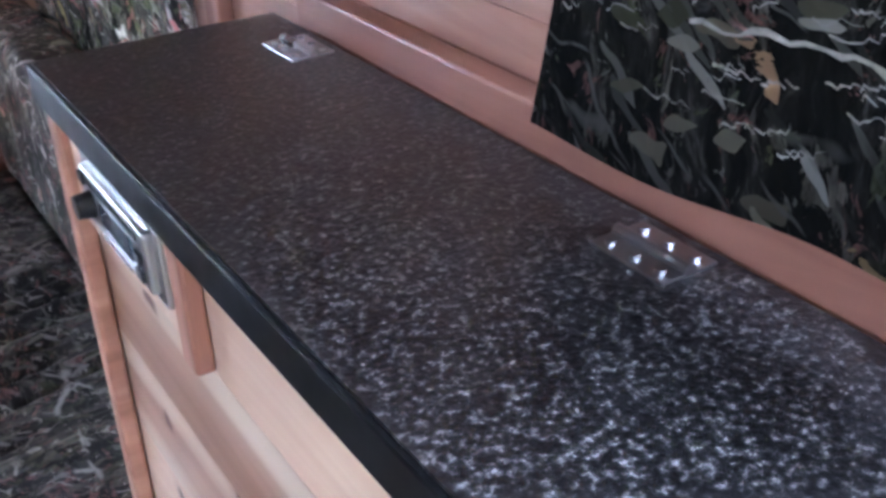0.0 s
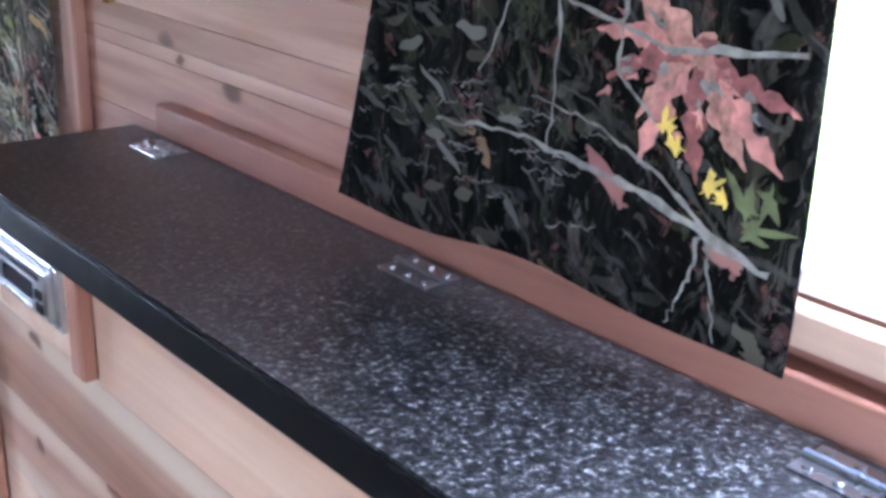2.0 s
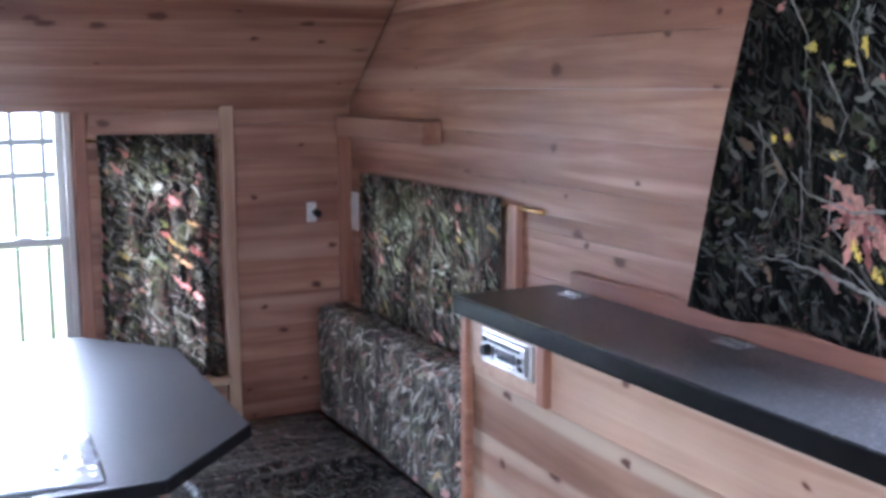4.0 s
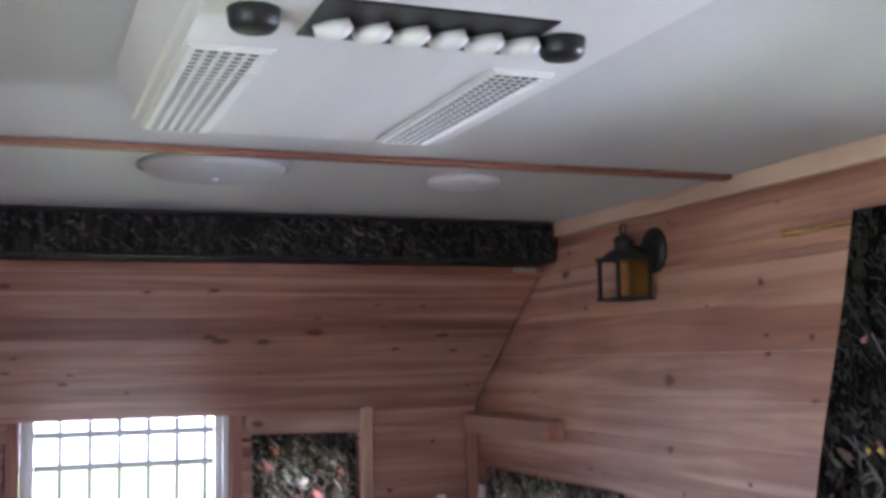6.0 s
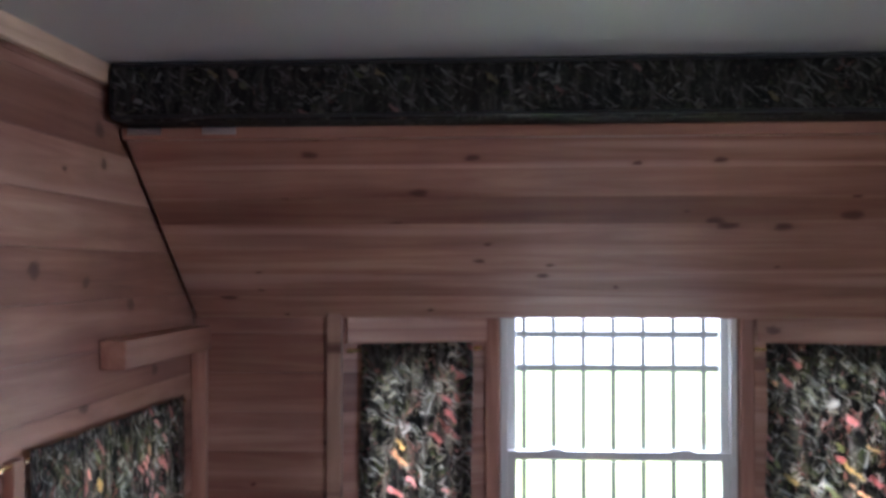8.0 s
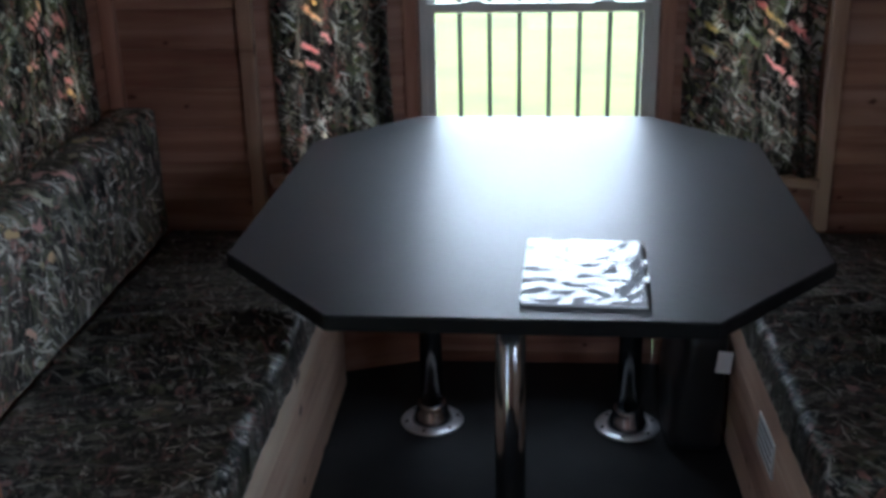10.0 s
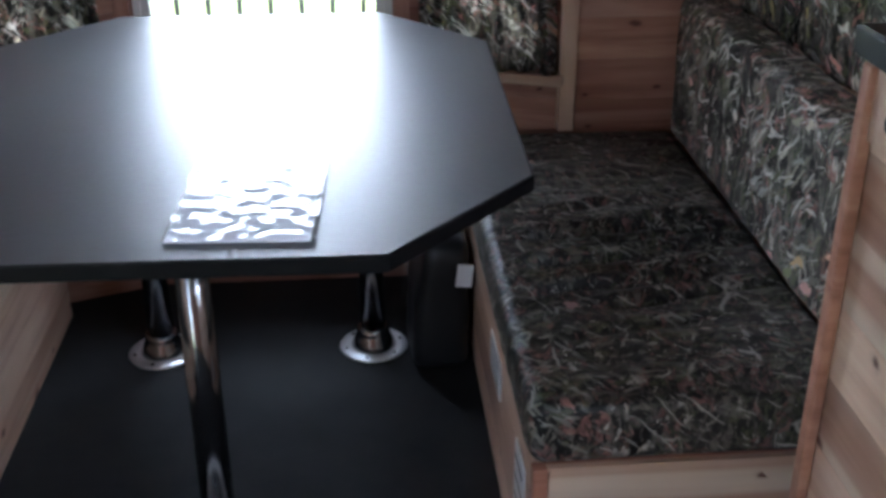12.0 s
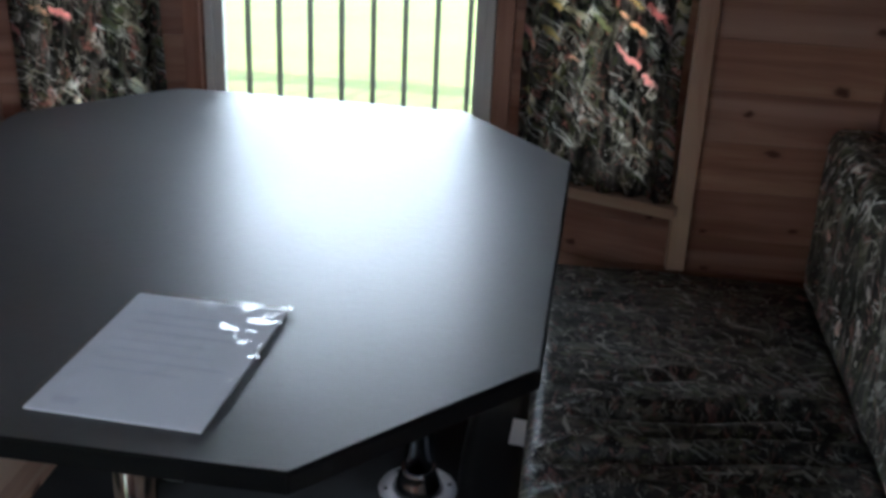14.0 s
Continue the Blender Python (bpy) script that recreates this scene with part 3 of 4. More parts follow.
# trims of the nose
for s in (-1, 1):
    casing("trim", (s * 0.316 if s > 0 else -0.352, NY - 0.022, 0.60), (s * 0.352 if s > 0 else -0.316, NY - 0.001, 1.40), "upright cedar window casing")
    e0, e1 = (0.702, 0.740) if s > 0 else (-0.752, -0.715)
    casing("trim", (e0, NOSE_Y - 0.022, 0.47), (e1, NOSE_Y + 0.012, 1.42), "upright pale pine casing at the nose corner", PALE)
    casing("trim", (min(s * (W - 0.04), s * (W - 0.002)), NOSE_Y - 0.026, 0.47), (max(s * (W - 0.04), s * (W - 0.002)), NOSE_Y - 0.001, 1.33), "upright cedar corner strip")
    p, q = (s * MID, NY), (s * FAC, NOSE_Y)
    m = face_pose(p, q) if s > 0 else face_pose(q, p)
    casing("trim", (-FL / 2 + 0.03, -0.055, 0.588), (FL / 2 - 0.015, 0.005, 0.612), "pale pine sill under the narrow window", PALE, m=m)
    casing("trim", (-FL / 2 + 0.03, -0.016, 1.325), (FL / 2 - 0.015, -0.001, 1.40), "cedar head board over the narrow window", CEDAR, m=m)
casing("trim", (-0.36, NY - 0.05, 0.612), (0.36, NY - 0.001, 0.636), "cedar sill under the nose window")
# ceiling battens and crown strips
casing("trim", (-W + 0.02, -1.602, CEIL - 0.012), (W - 0.02, -1.570, CEIL - 0.001), "slim cedar batten across the ceiling")
casing("trim", (-W + 0.02, -3.10, CEIL - 0.012), (W - 0.02, -3.07, CEIL - 0.001), "slim cedar batten across the ceiling")
for s in (-1, 1):
    casing("trim", (min(s * (W - 0.02), s * (W - 0.001)), REAR + 0.01, CEIL - 0.042), (max(s * (W - 0.02), s * (W - 0.001)), -0.72, CEIL - 0.001), "cedar strip along the top of the side wall", PALE)
    # side window trims
    a, b = NOSE_Y - SMALL[0], NOSE_Y - SMALL[1]
    x0, x1 = min(s * (W - 0.02), s * (W - 0.001)), max(s * (W - 0.02), s * (W - 0.001))
    casing("trim", (x0, -1.172, 0.80), (x1, -1.130, 1.20), "upright cedar casing of the side window")
    casing("trim", (min(s * (W - 0.035), s * (W - 0.001)), -1.20, 0.772), (max(s * (W - 0.035), s * (W - 0.001)), NOSE_Y - 0.03, 0.80), "pale pine sill under the side window", PALE)
    casing("trim", (min(s * (W - 0.055), s * (W - 0.001)), -0.76, 1.312), (max(s * (W - 0.055), s * (W - 0.001)), NOSE_Y - 0.03, 1.372), "cedar ledger block that carries the bunk", CEDAR)
a, b = NOSE_Y - BIG[0], NOSE_Y - BIG[1]
casing("trim", (W - 0.022, b - 0.04, 1.10), (W - 0.001, a + 0.04, 1.128), "pale pine sill of the large side window", PALE)


def curtain(name, width, z0, z1, m, label, mat, folds=9, depth=0.016, rod=True, rod_out=0.03, flare=0.0, header=0.018, seed=1, slant=0.0, reach=0.022):
    """Gathered cloth on a rod. Local x along it, -y into the room."""
    c = thing(name, label, "curtain", m)
    rnd = random.Random(seed)
    ph = [rnd.uniform(0, 6.28) for _ in range(6)]
    bm = bmesh.new()
    nx, nz = max(40, folds * 8), 26
    rows = []
    for k in range(nz + 1):
        t = k / nz
        z = z0 + (z1 - z0) * t
        ease = 0.55 + 0.45 * (1 - t)
        line = []
        for j in range(nx + 1):
            u = j / nx
            wide = width * (1 + flare * (1 - t))
            x = (u - 0.5) * wide + 0.003 * math.sin(9 * t + ph[0]) * (1 if j in (0, nx) else 0.3)
            x += slant * t * (1 - u)
            y = depth * ease * (math.sin(u * folds * 6.283 + ph[1] + 0.7 * math.sin(3 * t + ph[2])) * 0.7 + 0.5 * math.sin(u * folds * 2.7 + ph[3] + t))
            dz = 0.004 * math.sin(u * folds * 6.283 + ph[4]) * (1 - t) + 0.006 * math.sin(u * 5 + ph[5]) * (1 - t)
            line.append(bm.verts.new((x, -rod_out + y, z + dz)))
        rows.append(line)
    for p, q in zip(rows, rows[1:]):
        for j in range(nx):
            bm.faces.new((p[j], p[j + 1], q[j + 1], q[j]))
    cloth = part("cloth", bm, mat, c, smooth=True)
    solid = cloth.modifiers.new("thickness", "SOLIDIFY")
    solid.thickness = 0.0015
    if rod:
        zr = z1 - header
        part("curtain_rod", cyl((-width / 2 - (reach if m.to_3x3().col[0].y > 0.5 else 0.022), -rod_out + 0.017, zr), (width / 2 + (reach if m.to_3x3().col[0].y < -0.5 else 0.022), -rod_out + 0.017, zr), 0.0045, n=12), BRASS, c, "thin brass rod")
        for s in (-1, 1):
            near = reach if m.to_3x3().col[0].y * s < -0.5 else 0.022
            e = s * (width / 2 + near)
            bm = cyl((e, -rod_out + 0.017, zr), (e, -0.003, zr), 0.004, n=10)
            add_cyl(bm, (e - s * 0.002, -rod_out + 0.017, zr), (e + s * 0.012, -rod_out + 0.017, zr), 0.0075, 0.005, n=12)
            part("rod_bracket", bm, BRASS, c)
    return c


for s in (1, -1):
    p, q = (s * MID, NY), (s * FAC, NOSE_Y)
    m = face_pose(p, q) if s > 0 else face_pose(q, p)
    curtain("curtain", 0.295 if s < 0 else 0.325, 0.565 if s < 0 else 0.60, 1.325, m @ pose(0.006 if s > 0 else -0.002, 0, 0), "gathered camouflage curtain on a thin brass rod", CAMO_NOSE, 6, 0.016, flare=0.02 if s < 0 else 0.06, seed=3 + s)
    y0, y1 = -0.275, -1.115
    m = face_pose((W, y0), (W, y1)) if s > 0 else face_pose((-W, y1), (-W, y0))
    curtain("curtain", y0 - y1, 0.80, 1.21, m, "camouflage curtain over the small side window", CAMO, 7, 0.008, seed=8 + s, reach=0.15 if s > 0 else 0.10)
side_curtain = curtain("curtain", 0.47, 1.091, 1.80, face_pose((W, -1.80), (W, -2.275)), "flat camouflage curtain with a large leaf print", CAMO_BIG, 2, 0.003, rod_out=0.052, seed=21, slant=0.19)


# Opaque leaf print; the pink is lightened in place of light through the cloth.
PRINT_PINK = plain("printed_rust_pink", (0.50, 0.22, 0.19), 0.8, vary=0.45, scale=60)
PRINT_ROSE = plain("printed_dull_rose", (0.24, 0.085, 0.08), 0.8, vary=0.5, scale=90)
PRINT_DUSK = plain("printed_brown_pink", (0.40, 0.20, 0.16), 0.8, vary=0.5, scale=120)
PRINT_YELLOW = plain("printed_leaf_yellow", (0.66, 0.48, 0.10), 0.8, vary=0.35, scale=60)
PRINT_PALE = plain("printed_bark_grey", (0.22, 0.205, 0.19), 0.8, vary=0.5, scale=70)
PRINT_OLIVE = plain("printed_olive", (0.12, 0.135, 0.06), 0.8, vary=0.4, scale=60)


LAYER = [0]


def motif_leaf(cloth, y, z, size, angle, mat, rnd, lobes=7):
    """A ragged lobed leaf printed on the side curtain."""
    ring = []
    for k in range(lobes * 4):
        a = 2 * math.pi * k / (lobes * 4)
        r = size * ((1.0, 0.70, 0.50, 0.72)[k % 4]) * rnd.uniform(0.4, 1.3) * (0.8 + 0.45 * math.cos(a))
        ring.append((r * math.cos(a), r * math.sin(a) * 0.55))
    bm = bmesh.new()
    LAYER[0] += 1
    x = W - 0.0585 - 0.0003 * LAYER[0]
    ca, sa = math.cos(angle), math.sin(angle)
    mid = bm.verts.new((x, y, z))
    vs = [bm.verts.new((x, y + p * ca - q * sa, z + p * sa + q * ca)) for p, q in ring]
    for k in range(len(vs)):
        bm.faces.new((mid, vs[k], vs[(k + 1) % len(vs)]))
    ob = part("printed_leaf", bm, mat, cloth)
    ob.matrix_world = Matrix()


def motif_oak_leaf(cloth, y, z, length, angle, mat, rnd):
    """A long leaf with deep ragged lobes on both sides, printed on the side curtain."""
    bm = bmesh.new()
    LAYER[0] += 1
    x = W - 0.0585 - 0.0003 * LAYER[0]
    ca, sa = math.cos(angle), math.sin(angle)
    n = 22
    prev = None
    for k in range(n + 1):
        t = k / n
        body = math.sin(math.pi * min(1.0, t * 0.94 + 0.05)) ** 0.7
        lobe = 0.35 + 0.65 * abs(math.sin(t * math.pi * 4.2 + 0.4))
        row = []
        for side in (-1, 1):
            w = side * length * 0.12 * body * lobe * rnd.uniform(0.75, 1.2)
            p, q = (t - 0.5) * length - abs(w) * 0.3, w + 0.06 * length * math.sin(3 * t)
            row.append(bm.verts.new((x, y + p * ca - q * sa, z + p * sa + q * ca)))
        if prev:
            bm.faces.new((prev[0], prev[1], row[1], row[0]))
        prev = row
    ob = part("printed_leaf", bm, mat, cloth)
    ob.matrix_world = Matrix()


def motif_branch(cloth, pts, w0, w1, mat, rnd, name="printed_branch"):
    """A tapering, uneven branch printed along a few points of the cloth (y, z)."""
    line = []
    for (a, b), (c, d) in zip(pts, pts[1:]):
        for k in range(8):
            line.append((a + (c - a) * k / 8, b + (d - b) * k / 8))
    line.append(pts[-1])
    bm = bmesh.new()
    prev = None
    LAYER[0] += 1
    x = W - 0.0585 - 0.0003 * LAYER[0]
    for k, (y, z) in enumerate(line):
        t = k / (len(line) - 1)
        w = (w0 + (w1 - w0) * t) * rnd.uniform(0.3, 0.95)
        j = rnd.uniform(-0.002, 0.002)
        nxt = line[min(k + 1, len(line) - 1)]
        old = line[max(k - 1, 0)]
        d = Vector((nxt[0] - old[0], nxt[1] - old[1])).normalized()
        pr = [bm.verts.new((x, y - d.y * s * w / 2 + j, z + d.x * s * w / 2 + j)) for s in (-1, 1)]
        if prev:
            bm.faces.new((prev[0], prev[1], pr[1], pr[0]))
        prev = pr
    ob = part(name, bm, mat, cloth)
    ob.matrix_world = Matrix()


rnd = random.Random(77)
for k in range(9):
    # oak leaves spreading from one stalk: a lobed blade with a paler rib
    a = -2.9 + k * 0.42 + rnd.uniform(-0.12, 0.12)
    d = rnd.uniform(0.028, 0.050)
    y, z = -2.19 + d * math.cos(a), 1.285 + d * math.sin(a) * 0.85
    motif_oak_leaf(side_curtain, y, z, rnd.uniform(0.075, 0.105), a, (PRINT_ROSE, PRINT_PINK, PRINT_DUSK)[k % 3], rnd)
for k in range(30):
    a = rnd.uniform(-3.0, 0.8)
    d = rnd.uniform(0.01, 0.085)
    motif_leaf(side_curtain, -2.19 + d * math.cos(a), 1.280 + d * math.sin(a) * 0.8, rnd.uniform(0.005, 0.013), a, rnd.choice((PRINT_PINK, PRINT_PINK, PRINT_ROSE, PRINT_PALE)), rnd, 4)
for y, z, r in ((-2.175, 1.238, 0.018), (-2.188, 1.226, 0.016), (-2.214, 1.206, 0.018), (-2.228, 1.200, 0.014)):
    motif_leaf(side_curtain, y, z, r, rnd.uniform(0, 6), PRINT_YELLOW, rnd, 6)
for y, z in ((-2.245, 1.200), (-2.258, 1.212), (-2.248, 1.188)):
    motif_leaf(side_curtain, y, z, 0.022, rnd.uniform(0, 6), PRINT_OLIVE, rnd, 6)
motif_branch(side_curtain, [(-1.96, 1.196), (-2.04, 1.205), (-2.11, 1.198), (-2.18, 1.187), (-2.268, 1.163)], 0.003, 0.012, PRINT_PALE, rnd)
motif_branch(side_curtain, [(-2.06, 1.235), (-2.12, 1.228), (-2.18, 1.205), (-2.22, 1.178)], 0.002, 0.006, PRINT_PALE, rnd)
motif_branch(side_curtain, [(-2.05, 1.34), (-2.09, 1.306), (-2.178, 1.287), (-2.27, 1.300)], 0.003, 0.008, PRINT_PALE, rnd)
motif_branch(side_curtain, [(-2.215, 1.175), (-2.208, 1.14), (-2.195, 1.108)], 0.005, 0.002, PRINT_PALE, rnd)
motif_branch(side_curtain, [(-2.22, 1.172), (-2.228, 1.14), (-2.235, 1.108)], 0.005, 0.002, PRINT_PALE, rnd)
for k in range(46):
    y, z = rnd.uniform(-2.14, -1.86), rnd.uniform(1.15, 1.235)
    motif_branch(side_curtain, [(y, z), (y - rnd.uniform(0.012, 0.03), z + rnd.uniform(0.001, 0.009))], 0.0022, 0.0008, PRINT_PALE, rnd, "printed_grass_blade")
for k in range(22):
    y, z = rnd.uniform(-2.25, -2.03), rnd.uniform(1.34, 1.70)
    motif_leaf(side_curtain, y, z, rnd.uniform(0.010, 0.022), rnd.uniform(0, 6), rnd.choice((PRINT_PINK, PRINT_YELLOW, PRINT_YELLOW, PRINT_OLIVE, PRINT_PALE)), rnd, 6)
for k in range(9):
    y, z = rnd.uniform(-2.2, -1.98), rnd.uniform(1.32, 1.7)
    motif_branch(side_curtain, [(y, z), (y - rnd.uniform(-0.02, 0.05), z - rnd.uniform(0.03, 0.08)), (y - rnd.uniform(0.0, 0.05), z - rnd.uniform(0.09, 0.14))], 0.006, 0.002, PRINT_PALE, rnd)


# folded bunk across the nose
bunk = thing("folded_bunk", "cedar-boarded bunk platform folded up under the ceiling", "bunk bed", pose(0, -0.126, 1.392))
LOW, UP = Vector((0, -0.126, 1.392)), Vector((0, -0.648, 1.788))
slope = (UP - LOW).normalized()
face = Vector((0, -slope.z, slope.y))
span = (UP - LOW).length
backing = Matrix((Vector((1, 0, 0)), slope, Vector((1, 0, 0)).cross(slope))).transposed().to_4x4()
backing.translation = LOW
core = part("platform", box((-W + 0.012, 0.0, -0.03), (W - 0.012, span, -0.0125)), TRIM, bunk)
core.matrix_world = backing
N = 7
for k in range(N):
    c = LOW + slope * (span * (k + 0.5) / N)
    ob = lay_plank(bunk, c - Vector((W - 0.012, 0, 0)), c + Vector((W - 0.012, 0, 0)), slope, face, span / N, 0.012, CEDAR)
rail = part("front_rail", box((-W + 0.012, -0.672, 1.787), (W - 0.012, -0.645, 1.812), 0.003), TRIM, bunk)
rail.matrix_world = Matrix()
for x in (-W + 0.06, -W + 0.22, W - 0.07):
    h = part("hinge", box((x - 0.035, -0.677, 1.797), (x + 0.035, -0.6715, 1.811), 0.001), STEEL, bunk, "small steel hinge leaf")
    h.matrix_world = Matrix()
mattress = tagged(mesh_object("bunk_mattress", box((-W + 0.02, -0.78, 1.813), (W - 0.02, -0.12, 1.929), 0.015), CAMO_SHADED), "thin camouflage mattress folded up on the bunk", "mattress")
for z in (1.819, 1.924):
    part("piping", cyl((-W + 0.03, -0.780, z), (W - 0.03, -0.780, z), 0.004, n=8), BLACK, mattress, "dark piped seam")


# benches
def bench(s, y_near):
    b = thing("bench", "pale pine bench box along the wall", "bench", pose(s * 0.78, -0.7, 0), "benches at the table")
    e = 0.472 if s > 0 else 0.530
    x0, x1 = sorted((s * e, s * (W - 0.003)))
    core = part("box", box((x0 + (0.0125 if s > 0 else 0), y_near + 0.0125, 0.0), (x1 - (0.0125 if s < 0 else 0), NOSE_Y - 0.003, 0.353)), TRIM, b)
    core.matrix_world = Matrix()
    for k in range(4):
        z = 0.002 + 0.0875 * (k + 0.5)
        lay_plank(b, (s * e, y_near, z), (s * e, NOSE_Y - 0.004, z), (0, 0, 1), (-s, 0, 0), 0.0875, 0.012, PALE)
        lay_plank(b, (s * (e + 0.0005), y_near, z), (s * (W - 0.004), y_near, z), (0, 0, 1), (0, -1, 0), 0.0875, 0.012, PALE)
    strip = part("corner_strip", box((min(s * (e - 0.007), s * (e + 0.018)), y_near - 0.006, 0.001), (max(s * (e - 0.007), s * (e + 0.018)), y_near + 0.02, 0.352), 0.003), TRIM, b)
    strip.matrix_world = Matrix()
    return b


def cushion(name, lo, hi, label, wrinkle, seed, lean=None):
    """Upholstered slab with soft edges, a piped rim and wrinkled cover."""
    c = [(p + q) / 2 for p, q in zip(lo, hi)]
    h = [(q - p) / 2 for p, q in zip(lo, hi)]
    bm = bmesh.new()
    add_box(bm, [-v for v in h], h)
    bmesh.ops.subdivide_edges(bm, edges=list(bm.edges), cuts=126 if name == "seat_cushion" else 36, use_grid_fill=True)
    r = 0.028
    off = Vector((seed * 3.1, seed * 1.7, 0))
    for v in bm.verts:
        inner = Vector([max(-(e - r), min(e - r, q)) for q, e in zip(v.co, h)])
        d = v.co - inner
        if d.length > 1e-6:
            v.co = inner + d.normalized() * min(r, d.length if sum(abs(a) > 1e-6 for a in d) == 1 else r)
        p = Vector((v.co.x, v.co.y, v.co.z))
        f = noise.noise(Vector((p.x * 3.0, p.y * 22.0, p.z * 3)) + off) * wrinkle + noise.noise(p * 7 + off) * wrinkle * 0.7
        if name == "seat_cushion":
            # long parallel folds pulled across the middle of the seat, softer puckers elsewhere
            ridge = noise.noise(Vector((p.x * 1.6, p.y * 11.0 + 0.8 * p.x, 0.3)) + off)
            f += 0.006 * max(0.0, 1.0 - abs(ridge) * 4.5) * (0.5 + 0.8 * noise.noise(Vector((p.x * 2.5, p.y * 2.5, 4.0)) + off))
            for q, (y, deep, u0, u1) in enumerate(((0.015, 0.020, -0.22, 0.24), (-0.045, 0.012, -0.10, 0.26), (-0.105, 0.018, -0.26, 0.26), (-0.15, 0.010, -0.05, 0.20), (-0.20, 0.016, -0.24, 0.16), (-0.262, 0.012, -0.12, 0.26), (-0.36, 0.007, -0.2, 0.1), (0.14, 0.006, -0.2, 0.05))):
                d = p.y - y - 0.17 * p.x - 0.020 * noise.noise(Vector((p.x * 5 + q, q * 2.0, 1.0)) + off)
                on = max(0.0, min(1.0, (p.x - u0) / 0.06)) * max(0.0, min(1.0, (u1 - p.x) / 0.06))
                f += 1.4 * on * deep * (0.8 * math.exp(-((d - 0.019) / 0.012) ** 2) - math.exp(-((d + 0.001) / 0.010) ** 2))
        thin = min(range(3), key=lambda q: h[q])
        dirn = Vector((0, 0, 0))
        dirn[thin] = 1.0 if v.co[thin] > 0 else -1.0
        if abs(v.co[thin]) > h[thin] * 0.5:
            v.co += dirn * f
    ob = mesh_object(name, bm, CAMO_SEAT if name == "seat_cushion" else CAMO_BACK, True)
    ob.location = c
    if lean:
        ob.rotation_euler = lean
    return tagged(ob, label, "cushion")


bench(1, -1.296)
bench(-1, -1.44)
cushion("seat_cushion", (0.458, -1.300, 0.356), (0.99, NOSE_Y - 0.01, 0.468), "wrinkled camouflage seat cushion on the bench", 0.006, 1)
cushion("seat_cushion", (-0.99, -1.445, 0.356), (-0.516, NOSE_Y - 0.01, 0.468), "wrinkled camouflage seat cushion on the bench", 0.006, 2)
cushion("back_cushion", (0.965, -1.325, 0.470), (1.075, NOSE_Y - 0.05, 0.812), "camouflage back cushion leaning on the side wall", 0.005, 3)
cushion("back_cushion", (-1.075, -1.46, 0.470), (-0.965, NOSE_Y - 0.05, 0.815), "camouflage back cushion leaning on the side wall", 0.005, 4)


# counters with lift-up lids
def counter(s, y0, top, x_front):
    """A narrow boarded cabinet along the wall with a hinged laminate lid."""
    y1 = -3.15 if s > 0 else -2.60
    c = thing("storage_counter", "pale pine board storage counter with a dark lift-up lid", "counter", pose(s * 0.97, (y0 + y1) / 2, 0))
    f = x_front + 0.022
    core = part("carcass", box((min(s * (f + 0.0125), s * (W - 0.003)), y1, 0.0), (max(s * (f + 0.0125), s * (W - 0.003)), y0 - 0.0405, top - 0.040)), TRIM, c)
    core.matrix_world = Matrix()
    k, z = 0, top - 0.040
    while z > 0.01:
        lo = max(0.001, z - 0.112)
        lay_plank(c, (s * f, y0 - 0.028, (lo + z) / 2), (s * f, y1, (lo + z) / 2), (0, 0, 1), (-s, 0, 0), z - lo, 0.012, PALE)
        lay_plank(c, (s * (f + 0.001), y0 - 0.0275, (lo + z) / 2), (s * (W - 0.004), y0 - 0.0275, (lo + z) / 2), (0, 0, 1), (0, 1, 0), z - lo, 0.012, PALE)
        z = lo if lo > 0.002 else 0
    post = part("corner_strip", box((min(s * (f - 0.020), s * (f - 0.002)), y0 - 0.054, 0.001), (max(s * (f - 0.020), s * (f - 0.002)), y0 - 0.028, top - 0.040), 0.004), TRIM, c, "reddish cedar corner strip")
    post.matrix_world = Matrix()
    lid = part("lid", box((min(s * x_front, s * (W - 0.028)), y1, top - 0.037), (max(s * x_front, s * (W - 0.028)), y0, top - 0.002), 0.003), EDGE, c, "black-edged lid, closed")
    lid.matrix_world = Matrix()
    face = part("laminate", box((min(s * (x_front + 0.004), s * (W - 0.03)), y1 + 0.004, top - 0.004), (max(s * (x_front + 0.004), s * (W - 0.03)), y0 - 0.004, top)), COUNTER, lid, "speckled dark laminate face")
    face.matrix_world = Matrix()
    for yh in (y0 - 0.122, y0 - 0.582, y0 - 0.985):
        if yh < y1:
            continue
        xh = s * (W - 0.060)
        bm = box((xh - 0.021, yh - 0.031, top), (xh + 0.021, yh + 0.031, top + 0.002), 0.0006)
        add_cyl(bm, (xh, yh - 0.031, top + 0.003), (xh, yh + 0.031, top + 0.003), 0.004, n=10)
        for dx in (-0.013, 0.013):
            for dy in (-0.021, 0.0, 0.021):
                add_cyl(bm, (xh + dx, yh + dy, top + 0.002), (xh + dx, yh + dy, top + 0.0045), 0.0035, n=8)
        h = part("hinge", bm, HINGE, c, "small steel butt hinge")
        h.matrix_world = Matrix()
    sp = casing("trim", (min(s * (W - 0.026), s * (W - 0.001)), y1, top - 0.02), (max(s * (W - 0.026), s * (W - 0.001)), y0 - 0.05, top + 0.034), "cedar splash strip behind the counter")
    return c


COUNTER_R = counter(1, -1.349, 1.051, 0.836)
COUNTER_L = counter(-1, -1.48, 1.085, 0.80)

# radio let into the counter front
radio = thing("radio", "silver car radio let into the counter front", "radio", pose(0.846, -1.553, 0.974))


def rp(name, lo, hi, mat, bev=0.001, label="", parent=None):
    """A piece of the radio: y along the face towards the nose, z up, x into the cabinet."""
    return part(name, box(lo, hi, bev), mat, parent or radio, label)


